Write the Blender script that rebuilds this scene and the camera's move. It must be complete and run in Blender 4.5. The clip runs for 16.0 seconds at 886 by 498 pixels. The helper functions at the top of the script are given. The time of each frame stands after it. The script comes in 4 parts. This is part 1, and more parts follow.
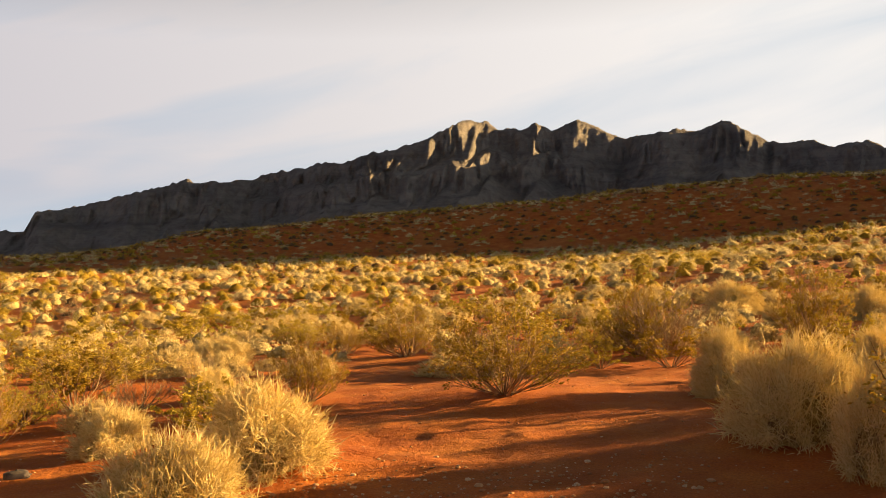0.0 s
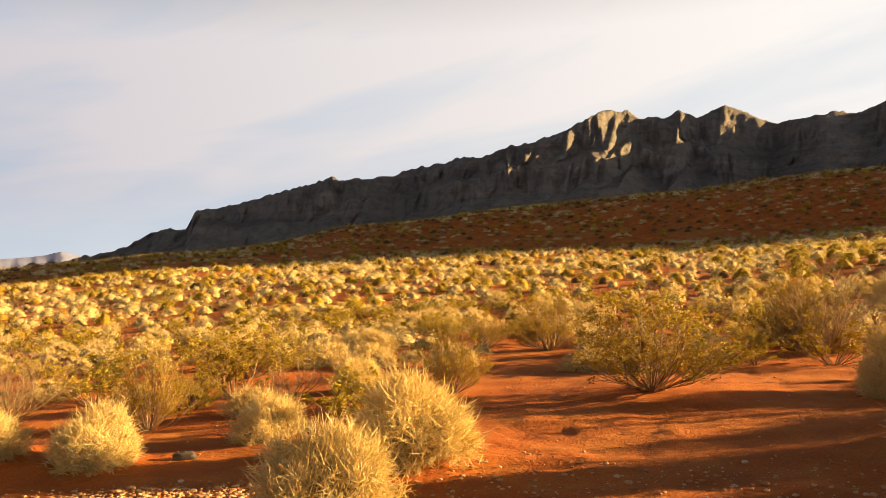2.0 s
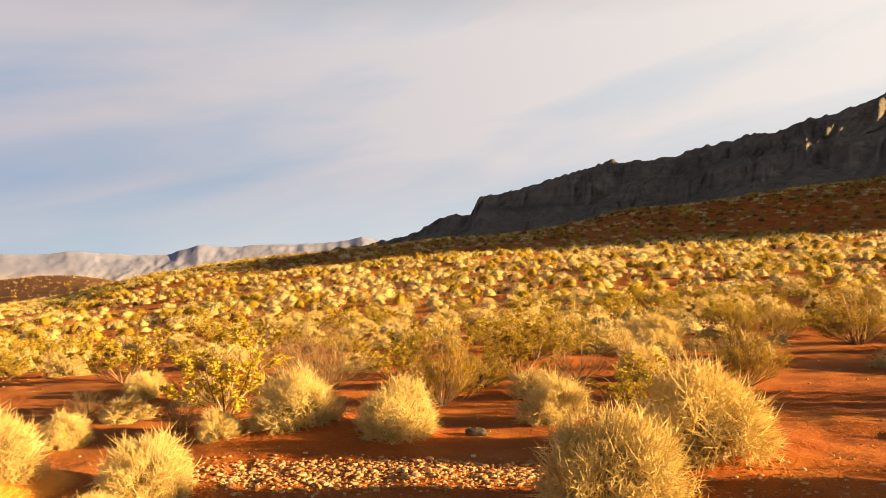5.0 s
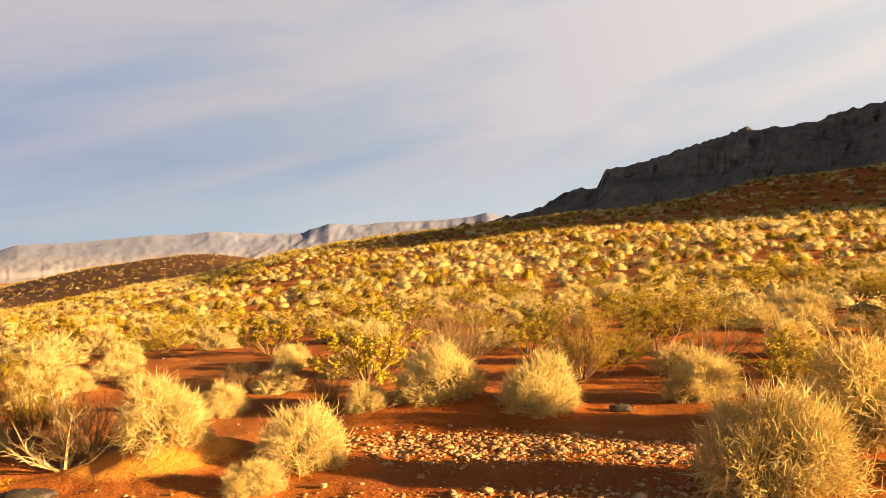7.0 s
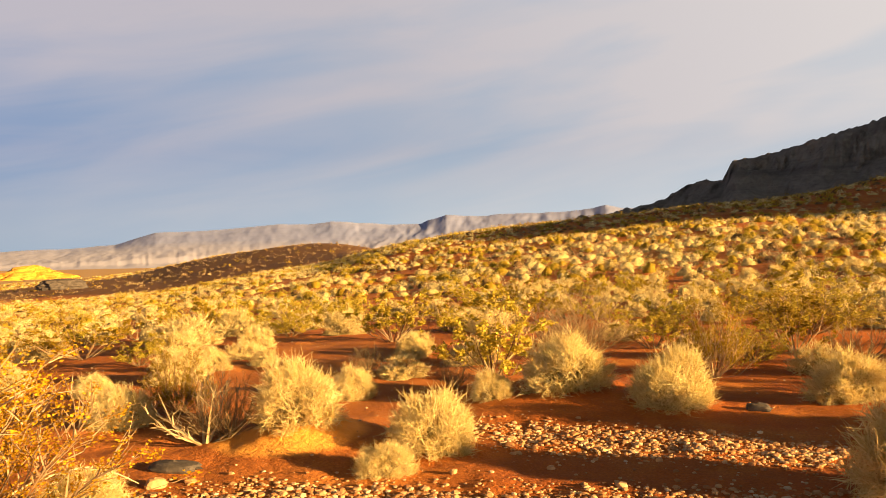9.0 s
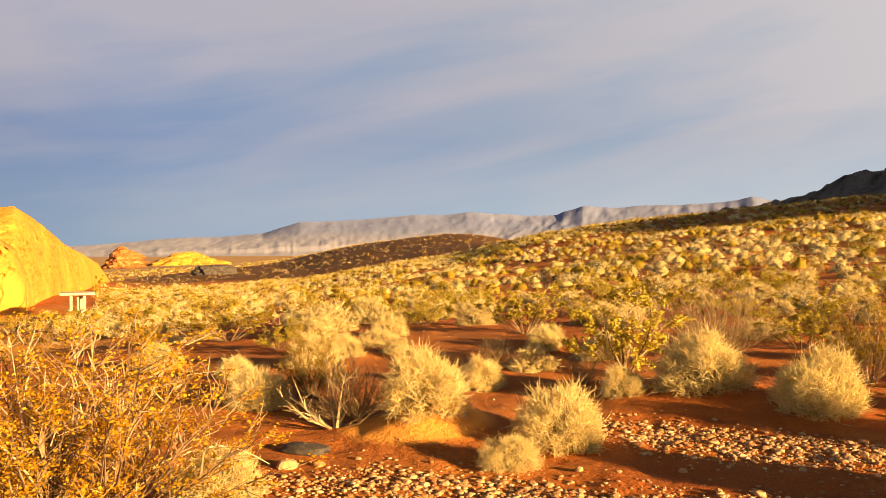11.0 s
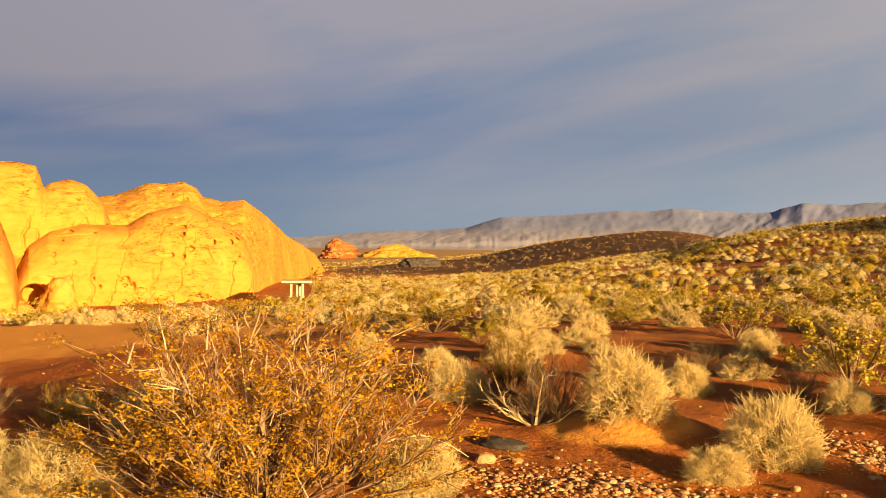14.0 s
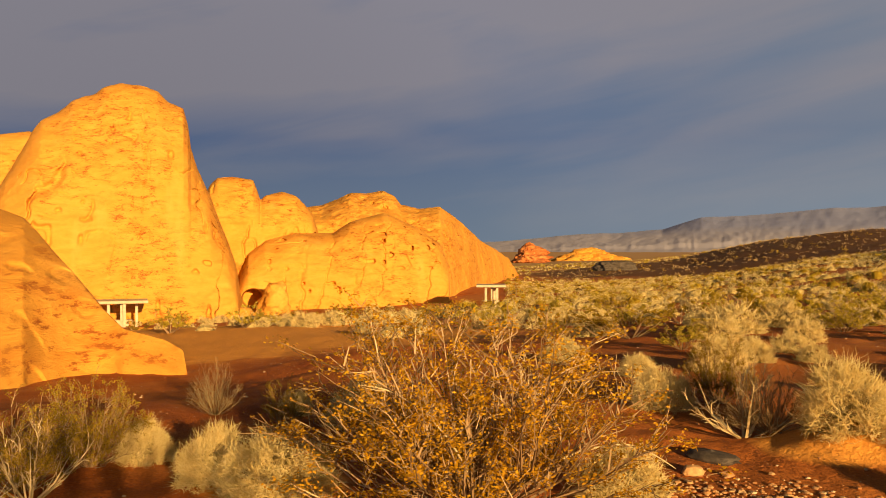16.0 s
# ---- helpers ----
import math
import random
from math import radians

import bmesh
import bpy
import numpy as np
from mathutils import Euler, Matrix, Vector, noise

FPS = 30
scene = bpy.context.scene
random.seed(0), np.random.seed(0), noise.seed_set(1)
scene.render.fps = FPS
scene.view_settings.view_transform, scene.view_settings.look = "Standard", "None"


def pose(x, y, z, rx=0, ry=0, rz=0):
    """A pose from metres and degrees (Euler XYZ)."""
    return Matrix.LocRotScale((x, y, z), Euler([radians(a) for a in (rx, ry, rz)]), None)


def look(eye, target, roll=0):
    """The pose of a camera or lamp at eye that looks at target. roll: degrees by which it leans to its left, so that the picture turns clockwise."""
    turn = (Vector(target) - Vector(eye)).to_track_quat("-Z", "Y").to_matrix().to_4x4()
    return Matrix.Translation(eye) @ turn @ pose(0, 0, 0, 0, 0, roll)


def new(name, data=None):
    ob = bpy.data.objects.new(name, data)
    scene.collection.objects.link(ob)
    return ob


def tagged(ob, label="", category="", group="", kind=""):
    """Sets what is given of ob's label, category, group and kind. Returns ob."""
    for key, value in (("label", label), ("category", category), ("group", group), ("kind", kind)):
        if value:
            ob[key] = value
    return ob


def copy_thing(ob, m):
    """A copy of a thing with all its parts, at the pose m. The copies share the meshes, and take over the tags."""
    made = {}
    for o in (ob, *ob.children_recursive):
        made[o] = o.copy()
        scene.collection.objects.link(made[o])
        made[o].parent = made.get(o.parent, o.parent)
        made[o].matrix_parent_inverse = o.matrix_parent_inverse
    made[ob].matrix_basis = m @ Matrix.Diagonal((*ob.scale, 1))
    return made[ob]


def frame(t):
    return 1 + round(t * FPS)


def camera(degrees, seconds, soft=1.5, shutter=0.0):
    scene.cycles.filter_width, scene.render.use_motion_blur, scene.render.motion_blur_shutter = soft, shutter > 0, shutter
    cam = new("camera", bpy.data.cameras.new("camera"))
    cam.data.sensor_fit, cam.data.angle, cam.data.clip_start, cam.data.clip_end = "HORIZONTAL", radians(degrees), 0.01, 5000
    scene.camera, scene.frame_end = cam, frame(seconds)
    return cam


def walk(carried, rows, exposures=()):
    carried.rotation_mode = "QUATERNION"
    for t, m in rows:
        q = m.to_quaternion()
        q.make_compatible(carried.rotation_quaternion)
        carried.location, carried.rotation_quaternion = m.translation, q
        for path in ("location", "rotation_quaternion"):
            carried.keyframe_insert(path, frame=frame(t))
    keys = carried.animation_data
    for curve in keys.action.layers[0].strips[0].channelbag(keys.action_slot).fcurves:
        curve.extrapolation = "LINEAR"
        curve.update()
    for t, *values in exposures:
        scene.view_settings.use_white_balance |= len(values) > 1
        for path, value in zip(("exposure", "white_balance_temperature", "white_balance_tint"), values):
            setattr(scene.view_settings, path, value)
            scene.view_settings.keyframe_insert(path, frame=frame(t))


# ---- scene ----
# The camera turns on a small arc at eye height: seconds, x, y, z offset, yaw, pitch, roll.
cam = camera(56.6, 16.0, soft=0.9)
EYE = 1.6
TURNS = (
    (0.0, 0.367, 0.034, 0.020, -0.00, 3.11, 2.22),
    (0.5, 0.364, 0.042, 0.020, 2.34, 3.13, 2.29),
    (1.0, 0.348, 0.064, 0.015, 5.67, 3.23, 2.22),
    (1.5, 0.336, 0.075, 0.015, 7.89, 3.31, 2.19),
    (2.0, 0.316, 0.086, 0.010, 9.68, 3.03, 2.21),
    (2.5, 0.305, 0.113, 0.009, 12.46, 2.85, 2.17),
    (3.0, 0.301, 0.136, 0.006, 15.82, 2.63, 2.03),
    (3.5, 0.307, 0.126, 0.005, 19.41, 2.50, 1.83),
    (4.0, 0.307, 0.114, 0.013, 21.62, 2.44, 1.67),
    (4.5, 0.285, 0.098, 0.025, 25.51, 2.57, 1.49),
    (7.0, 0.097, 0.027, 0.021, 37.66, 1.08, 1.97),
    (7.5, 0.052, 0.012, 0.009, 40.34, 0.79, 1.86),
    (8.0, -0.000, 0.000, -0.000, 42.28, 0.72, 1.71),
    (8.5, -0.027, -0.025, -0.018, 43.54, 0.68, 1.60),
    (9.0, -0.040, -0.002, -0.009, 45.76, 0.71, 1.08),
    (9.5, -0.053, 0.035, -0.008, 48.75, 0.75, 0.56),
    (12.0, -0.087, 0.110, -0.010, 58.67, -0.12, 0.15),
    (12.5, -0.111, 0.115, -0.009, 60.78, -0.13, -0.22),
    (13.0, -0.121, 0.118, -0.007, 63.02, -0.13, -0.63),
    (13.5, -0.120, 0.115, -0.006, 65.89, -0.16, -0.79),
    (14.0, -0.111, 0.111, 0.003, 69.05, -0.18, -0.80),
    (14.5, -0.093, 0.093, 0.008, 72.53, -0.15, -0.72),
    (15.0, -0.085, 0.088, 0.016, 75.40, -0.12, -0.47),
    (15.5, -0.075, 0.079, 0.019, 78.73, -0.06, -0.34),
    (16.0, -0.094, 0.061, 0.019, 82.42, 0.00, 0.00),
)
EXPOSURES = ((0.0, 1.96, 7000, 10), (2.5, 2.10, 7150, 10), (4.5, 2.07, 7300, 10), (8.0, 1.97, 7300, 10), (12.0, 1.72, 7000, 10), (14.5, 1.24, 7000, 10), (16.0, 0.85, 7000, 10))
walk(cam, [(t, pose(x, y, EYE + z, 90 + p, r, w)) for t, x, y, z, w, p, r in TURNS], EXPOSURES)

# ---- light: a low sun on one side and a broken overcast ----
SUN_AZ, SUN_EL = 17.0, 10.4   # degrees from +x towards +y, and above the horizon
SUN_WAY = Vector((math.cos(radians(SUN_EL)) * math.cos(radians(SUN_AZ)),
                  math.cos(radians(SUN_EL)) * math.sin(radians(SUN_AZ)), math.sin(radians(SUN_EL))))
sun = new("sun", bpy.data.lights.new("sun", "SUN"))
sun.data.energy, sun.data.angle, sun.data.color = 5.0, radians(0.5), (1.0, 0.63, 0.26)
sun.matrix_world = look(SUN_WAY * 100, (0, 0, 0))


class Nodes:
    """Short hand for building a node tree."""

    def __init__(self, tree):
        self.t = tree
        tree.nodes.clear()

    def add(self, kind, ins=None, **props):
        n = self.t.nodes.new(kind)
        for key, value in props.items():
            setattr(n, key, value)
        for key, value in (ins or {}).items():
            sock = n.inputs[key]
            if isinstance(value, bpy.types.NodeSocket):
                self.t.links.new(value, sock)
            else:
                sock.default_value = value
        return n

    def noise(self, vec, scale, detail=4.0, rough=0.55, distortion=0.0):
        return self.add("ShaderNodeTexNoise", {"Vector": vec, "Scale": scale, "Detail": detail, "Roughness": rough,
                                               "Distortion": distortion}).outputs[0]

    def ramp(self, fac, stops):
        n = self.add("ShaderNodeValToRGB", {"Fac": fac})
        r = n.color_ramp
        while len(r.elements) < len(stops):
            r.elements.new(0.5)
        for e, (at, col) in zip(r.elements, stops):
            e.position, e.color = at, (*col, 1) if len(col) == 3 else col
        return n.outputs[0]

    def mix(self, fac, a, b, how="MIX"):
        n = self.add("ShaderNodeMix", data_type="RGBA", blend_type=how)
        for sock, value in ((n.inputs[0], fac), (n.inputs[6], a), (n.inputs[7], b)):
            if isinstance(value, bpy.types.NodeSocket):
                self.t.links.new(value, sock)
            else:
                sock.default_value = value if not isinstance(value, tuple) else (*value, 1)
        return n.outputs[2]

    def calc(self, how, a, b=0.0):
        n = self.add("ShaderNodeMath", operation=how)
        for sock, value in ((n.inputs[0], a), (n.inputs[1], b)):
            if isinstance(value, bpy.types.NodeSocket):
                self.t.links.new(value, sock)
            else:
                sock.default_value = value
        return n.outputs[0]


def grey(v):
    return (v, v, v)


world = bpy.data.worlds.new("evening_sky")
scene.world = world
world.use_nodes = True
N = Nodes(world.node_tree)
way = N.add("ShaderNodeTexCoord").outputs["Generated"]
clear = N.add("ShaderNodeTexSky", sky_type="NISHITA", sun_disc=False, sun_elevation=radians(SUN_EL),
              sun_rotation=radians(90 - SUN_AZ)).outputs[0]
clear = N.mix(1.0, clear, (0.06, 0.066, 0.07), "MULTIPLY")
# bearing from the middle of the turn (left is positive) and height of each way up
sep = N.add("ShaderNodeSeparateXYZ", {"Vector": way})
MID = radians(40.0)
ahead = N.add("ShaderNodeVectorMath", {0: way, 1: (-math.sin(MID), math.cos(MID), 0)}, operation="DOT_PRODUCT").outputs["Value"]
leftward = N.add("ShaderNodeVectorMath", {0: way, 1: (-math.cos(MID), -math.sin(MID), 0)}, operation="DOT_PRODUCT").outputs["Value"]
bearing = N.calc("ARCTAN2", leftward, ahead)
up = sep.outputs["Z"]
# long flat cloud banks that rise a little towards the mountain
tilted = N.calc("ADD", up, N.calc("MULTIPLY", bearing, 0.16))
bank_way = N.add("ShaderNodeCombineXYZ", {"X": N.calc("MULTIPLY", bearing, 1.5), "Y": N.calc("MULTIPLY", tilted, 6.5), "Z": 3.3}).outputs[0]
wisp_way = N.add("ShaderNodeCombineXYZ", {"X": N.calc("MULTIPLY", bearing, 3.4), "Y": N.calc("MULTIPLY", tilted, 19.0), "Z": 7.1}).outputs[0]
broad = N.noise(bank_way, 1.0, 3.0, 0.5, 0.5)
fine = N.noise(wisp_way, 1.0, 6.0, 0.55, 0.6)
amount = N.calc("ADD", N.calc("MULTIPLY", broad, 0.72), N.calc("MULTIPLY", fine, 0.28))
# light of the cloud sheet: bright on the sun's side, dim slate opposite
side = N.add("ShaderNodeVectorMath", {0: way, 1: (math.cos(radians(SUN_AZ)), math.sin(radians(SUN_AZ)), 0.25)}, operation="DOT_PRODUCT").outputs["Value"]
side = N.calc("ADD", N.calc("MULTIPLY", side, 0.5), 0.5)
lit = N.ramp(side, [(0.0, (0.165, 0.163, 0.202)), (0.10, (0.200, 0.200, 0.250)), (0.26, (0.212, 0.210, 0.248)), (0.62, (0.305, 0.30, 0.315)), (0.85, (0.375, 0.37, 0.375))])
shade = N.ramp(side, [(0.0, (0.064, 0.098, 0.190)), (0.10, (0.096, 0.142, 0.240)), (0.26, (0.122, 0.172, 0.250)), (0.62, (0.200, 0.248, 0.305)), (0.85, (0.265, 0.295, 0.335))])
amount = N.calc("ADD", amount, N.calc("MULTIPLY", N.calc("SUBTRACT", N.calc("MINIMUM", up, 0.32), 0.16), 0.75))
cloud = N.mix(N.ramp(amount, [(0.38, grey(0)), (0.62, grey(1))]), shade, lit)
# thin bright haze along the horizon
haze = N.ramp(side, [(0.0, (0.125, 0.170, 0.225)), (0.10, (0.165, 0.215, 0.270)), (0.26, (0.245, 0.285, 0.32)), (0.62, (0.325, 0.35, 0.375)), (0.85, (0.37, 0.385, 0.40))])
cloud = N.mix(N.ramp(up, [(0.0, grey(0.75)), (0.05, grey(0.5)), (0.13, grey(0))]), cloud, haze)
# the unseen sky overhead is darkened to weaken the fill light
cloud = N.mix(N.ramp(up, [(0.30, grey(0)), (0.55, grey(1))]), cloud, N.mix(0.92, cloud, (0.0, 0.0, 0.0)))
# gaps of clear sky open on the sun's side only
gaps = N.calc("MULTIPLY", N.ramp(amount, [(0.36, grey(1)), (0.46, grey(0))]), N.ramp(side, [(0.66, grey(0)), (0.80, grey(0.45))]))
N.add("ShaderNodeOutputWorld", {"Surface": N.add("ShaderNodeBackground", {"Color": N.mix(gaps, cloud, clear), "Strength": 0.64}).outputs[0]})


# ---- materials ----
def material(name, build, rough=0.9, bump=0.0, reach=0.02):
    m = bpy.data.materials.new(name)
    m.use_nodes = True
    n = Nodes(m.node_tree)
    col, height = build(n)
    ins = {"Base Color": col, "Roughness": rough, "Specular IOR Level": 0.2}
    if bump and height is not None:
        ins["Normal"] = n.add("ShaderNodeBump", {"Strength": bump, "Distance": reach, "Height": height}).outputs[0]
    n.add("ShaderNodeOutputMaterial", {"Surface": n.add("ShaderNodeBsdfPrincipled", ins).outputs[0]})
    return m


def leafy(name, build, through_share):
    """Leaves and thin twigs let some light through."""
    m = bpy.data.materials.new(name)
    m.use_nodes = True
    n = Nodes(m.node_tree)
    col, _ = build(n)
    body = n.add("ShaderNodeBsdfPrincipled", {"Base Color": col, "Roughness": 0.7, "Specular IOR Level": 0.25}).outputs[0]
    glow = n.add("ShaderNodeBsdfTranslucent", {"Color": col}).outputs[0]
    n.add("ShaderNodeOutputMaterial", {"Surface": n.add("ShaderNodeMixShader", {0: through_share, 1: body, 2: glow}).outputs[0]})
    return m


def place(n):
    return n.add("ShaderNodeNewGeometry").outputs["Position"]


def sand_look(n):
    p = place(n)
    big = n.noise(p, 0.09, 3)
    mid = n.noise(p, 0.9, 5)
    grain = n.noise(p, 45, 4, 0.7)
    clod = n.noise(p, 9, 5, 0.65)
    col = n.ramp(mid, [(0.30, (0.37, 0.092, 0.018)), (0.5, (0.48, 0.138, 0.026)), (0.72, (0.60, 0.22, 0.046))])
    col = n.mix(n.ramp(big, [(0.45, grey(0)), (0.7, grey(0.5))]), col, (0.52, 0.24, 0.075))
    col = n.mix(n.ramp(grain, [(0.3, grey(0.55)), (0.62, grey(0))]), col, (0.15, 0.042, 0.014))
    col = n.mix(n.ramp(n.noise(p, 28, 3, 0.6), [(0.66, grey(0)), (0.72, grey(0.6))]), col, (0.60, 0.36, 0.20))
    # pale blown sand: a wash before the rocks and a drift under the bare shrub
    # their colour is raised further, in place of sunlight that only grazes them
    for spot, reach in (((-29.0, -2.8, -1.3), 14.0), ((-6.2, 4.1, 0.1), 0.95), ((-5.7, -0.3, 0.0), 0.7)):
        gap = n.add("ShaderNodeVectorMath", {0: p, 1: spot}, operation="DISTANCE").outputs["Value"]
        gap = n.calc("ADD", n.calc("DIVIDE", gap, reach), n.calc("MULTIPLY", mid, 0.5))
        col = n.mix(n.ramp(gap, [(0.85, grey(0.85)), (1.15, grey(0))]), col, (0.86, 0.41, 0.09))
    # shade on the low hill rising from the plain, put into the sand colour
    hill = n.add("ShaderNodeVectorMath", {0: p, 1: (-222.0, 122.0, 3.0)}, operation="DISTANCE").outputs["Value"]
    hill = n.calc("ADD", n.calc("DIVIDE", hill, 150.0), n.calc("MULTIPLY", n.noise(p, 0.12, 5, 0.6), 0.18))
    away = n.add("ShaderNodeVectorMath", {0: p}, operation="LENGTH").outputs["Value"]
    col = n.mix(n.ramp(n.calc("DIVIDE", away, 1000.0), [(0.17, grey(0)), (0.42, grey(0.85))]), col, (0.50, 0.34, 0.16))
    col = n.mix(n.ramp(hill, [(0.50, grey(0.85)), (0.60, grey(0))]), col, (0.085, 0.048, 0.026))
    return col, n.calc("ADD", n.calc("ADD", n.calc("MULTIPLY", clod, 1.0), n.calc("MULTIPLY", n.noise(p, 24, 4, 0.7), 0.45)), n.calc("MULTIPLY", grain, 0.22))


def cliff_look(n):
    p = place(n)
    flat = n.add("ShaderNodeMapping", {"Vector": p, "Scale": (0.25, 0.25, 3.0)}).outputs[0]
    bands = n.noise(flat, 0.012, 6, 0.7, 0.6)
    spots = n.noise(p, 0.035, 6, 0.7)
    col = n.ramp(bands, [(0.32, (0.130, 0.126, 0.127)), (0.5, (0.185, 0.177, 0.172)), (0.66, (0.225, 0.21, 0.19))])
    col = n.mix(n.ramp(spots, [(0.46, grey(0)), (0.66, grey(0.7))]), col, (0.088, 0.084, 0.081))
    return col, n.calc("ADD", bands, spots)


def hazy_range_look(n):
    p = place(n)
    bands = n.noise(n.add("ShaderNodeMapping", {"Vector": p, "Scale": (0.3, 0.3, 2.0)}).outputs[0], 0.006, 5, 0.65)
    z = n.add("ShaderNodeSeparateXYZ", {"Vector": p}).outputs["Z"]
    # the blue haze of distance is put into the rock colour
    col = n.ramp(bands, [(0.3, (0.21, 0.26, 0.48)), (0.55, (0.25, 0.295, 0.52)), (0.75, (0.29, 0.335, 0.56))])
    # haze at the foot of the range, mixed in as a paler colour
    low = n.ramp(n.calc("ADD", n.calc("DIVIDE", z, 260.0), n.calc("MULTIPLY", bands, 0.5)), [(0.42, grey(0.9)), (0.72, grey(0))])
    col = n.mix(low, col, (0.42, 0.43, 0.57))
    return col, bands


def sandstone_look(n):
    p = place(n)
    big = n.noise(p, 0.13, 4, 0.6)
    flat = n.add("ShaderNodeMapping", {"Vector": p, "Rotation": (0.22, 0.10, 0), "Scale": (0.6, 0.6, 1.7)}).outputs[0]
    beds = n.noise(flat, 0.55, 6, 0.6, 1.2)
    streaky = n.add("ShaderNodeMapping", {"Vector": p, "Rotation": (0.22, 0.10, 0), "Scale": (0.8, 0.8, 2.2)}).outputs[0]
    spots = n.noise(streaky, 0.75, 8, 0.74, 0.4)
    fine_spots = n.noise(streaky, 2.6, 6, 0.72)
    col = n.ramp(beds, [(0.28, (0.56, 0.265, 0.046)), (0.5, (0.61, 0.308, 0.056)), (0.72, (0.64, 0.335, 0.070))])
    where = n.ramp(big, [(0.44, grey(0)), (0.56, grey(1))])
    tint = n.calc("MULTIPLY", n.ramp(spots, [(0.46, grey(0)), (0.60, grey(0.6))]), n.calc("ADD", n.calc("MULTIPLY", where, 0.8), 0.2))
    col = n.mix(tint, col, (0.46, 0.165, 0.024))
    dark = n.calc("MULTIPLY", n.ramp(n.calc("ADD", n.calc("MULTIPLY", fine_spots, 0.6), n.calc("MULTIPLY", spots, 0.4)), [(0.535, grey(0)), (0.58, grey(0.85))]), where)
    col = n.mix(dark, col, (0.24, 0.065, 0.014))
    up = n.noise(n.add("ShaderNodeMapping", {"Vector": p, "Scale": (1, 1, 0.2)}).outputs[0], 0.4, 4)
    col = n.mix(n.ramp(up, [(0.56, grey(0)), (0.70, grey(0.5))]), col, (0.64, 0.37, 0.09))
    return col, n.calc("ADD", n.calc("MULTIPLY", beds, 0.6), n.calc("ADD", spots, n.calc("MULTIPLY", fine_spots, 0.3)))


def red_rock_look(n):
    p = place(n)
    beds = n.noise(n.add("ShaderNodeMapping", {"Vector": p, "Scale": (0.5, 0.5, 1.6)}).outputs[0], 0.22, 6, 0.65, 0.6)
    return n.ramp(beds, [(0.35, (0.30, 0.085, 0.028)), (0.5, (0.46, 0.165, 0.055)), (0.66, (0.58, 0.27, 0.10))]), beds


def plant_look(dark, mean, light, worn=0.45):
    def build(n):
        rnd = n.add("ShaderNodeNewGeometry").outputs["Random Per Island"]
        one = n.add("ShaderNodeObjectInfo").outputs["Random"]
        col = n.ramp(rnd, [(0.0, dark), (0.5, mean), (1.0, light)])
        # whole plants and boughs differ: some are old and dull, some fresh
        patch = n.ramp(n.noise(place(n), 0.85, 2, 0.5), [(0.40, grey(worn)), (0.56, grey(0))])
        col = n.mix(patch, col, tuple(0.55 * c for c in dark))
        return n.mix(n.calc("MULTIPLY", one, 0.22), col, dark), None
    return build


def stone_look(n):
    rnd = n.add("ShaderNodeNewGeometry").outputs["Random Per Island"]
    s = n.noise(place(n), 30, 4)
    col = n.ramp(rnd, [(0.0, (0.38, 0.16, 0.06)), (0.4, (0.56, 0.31, 0.14)), (0.8, (0.68, 0.46, 0.25)), (1.0, (0.78, 0.64, 0.44))])
    return n.mix(n.ramp(s, [(0.4, grey(0.4)), (0.7, grey(0))]), col, (0.2, 0.09, 0.05)), s


def slate_look(n):
    s = n.noise(place(n), 14, 5, 0.7)
    return n.ramp(s, [(0.3, (0.05, 0.045, 0.042)), (0.7, (0.13, 0.11, 0.10))]), s


def concrete_look(n):
    s = n.noise(place(n), 3, 5, 0.7)
    return n.ramp(s, [(0.3, (0.46, 0.38, 0.28)), (0.7, (0.62, 0.53, 0.40))]), s


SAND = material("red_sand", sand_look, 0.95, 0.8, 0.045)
CLIFF = material("grey_limestone", cliff_look, 0.95, 1.0, 12.0)
HAZY_RANGE = material("pale_far_rock", hazy_range_look, 1.0, 0.35, 8.0)
SANDSTONE = material("orange_sandstone", sandstone_look, 0.9, 0.7, 0.16)
STONE = material("gravel_stone", stone_look, 0.85, 0.3, 0.01)
SLATE = material("dark_stone", slate_look, 0.8, 0.5, 0.02)
RED_ROCK = material("red_far_sandstone", red_rock_look, 0.9, 0.8, 0.8)
CONCRETE = material("tan_concrete", concrete_look, 0.85, 0.2, 0.01)
STRAW = leafy("straw_twigs", plant_look((0.62, 0.50, 0.22), (0.87, 0.75, 0.39), (0.94, 0.87, 0.57), 0.12), 0.42)
OLIVE = leafy("olive_leaves", plant_look((0.23, 0.150, 0.012), (0.36, 0.245, 0.020), (0.48, 0.335, 0.035)), 0.28)
RUSTY = leafy("amber_leaves", plant_look((0.36, 0.185, 0.010), (0.58, 0.315, 0.018), (0.72, 0.43, 0.03)), 0.32)
LIME = leafy("yellow_green_leaves", plant_look((0.38, 0.29, 0.03), (0.54, 0.43, 0.06), (0.66, 0.55, 0.11)), 0.26)
PALE_WOOD = material("bleached_wood", plant_look((0.42, 0.32, 0.18), (0.62, 0.50, 0.30), (0.76, 0.64, 0.42)), 0.8)
BARK = material("grey_brown_bark", plant_look((0.14, 0.08, 0.04), (0.38, 0.26, 0.15), (0.66, 0.50, 0.32)))
DEAD = leafy("dead_twigs", plant_look((0.20, 0.13, 0.065), (0.38, 0.27, 0.14), (0.56, 0.45, 0.27)), 0.08)
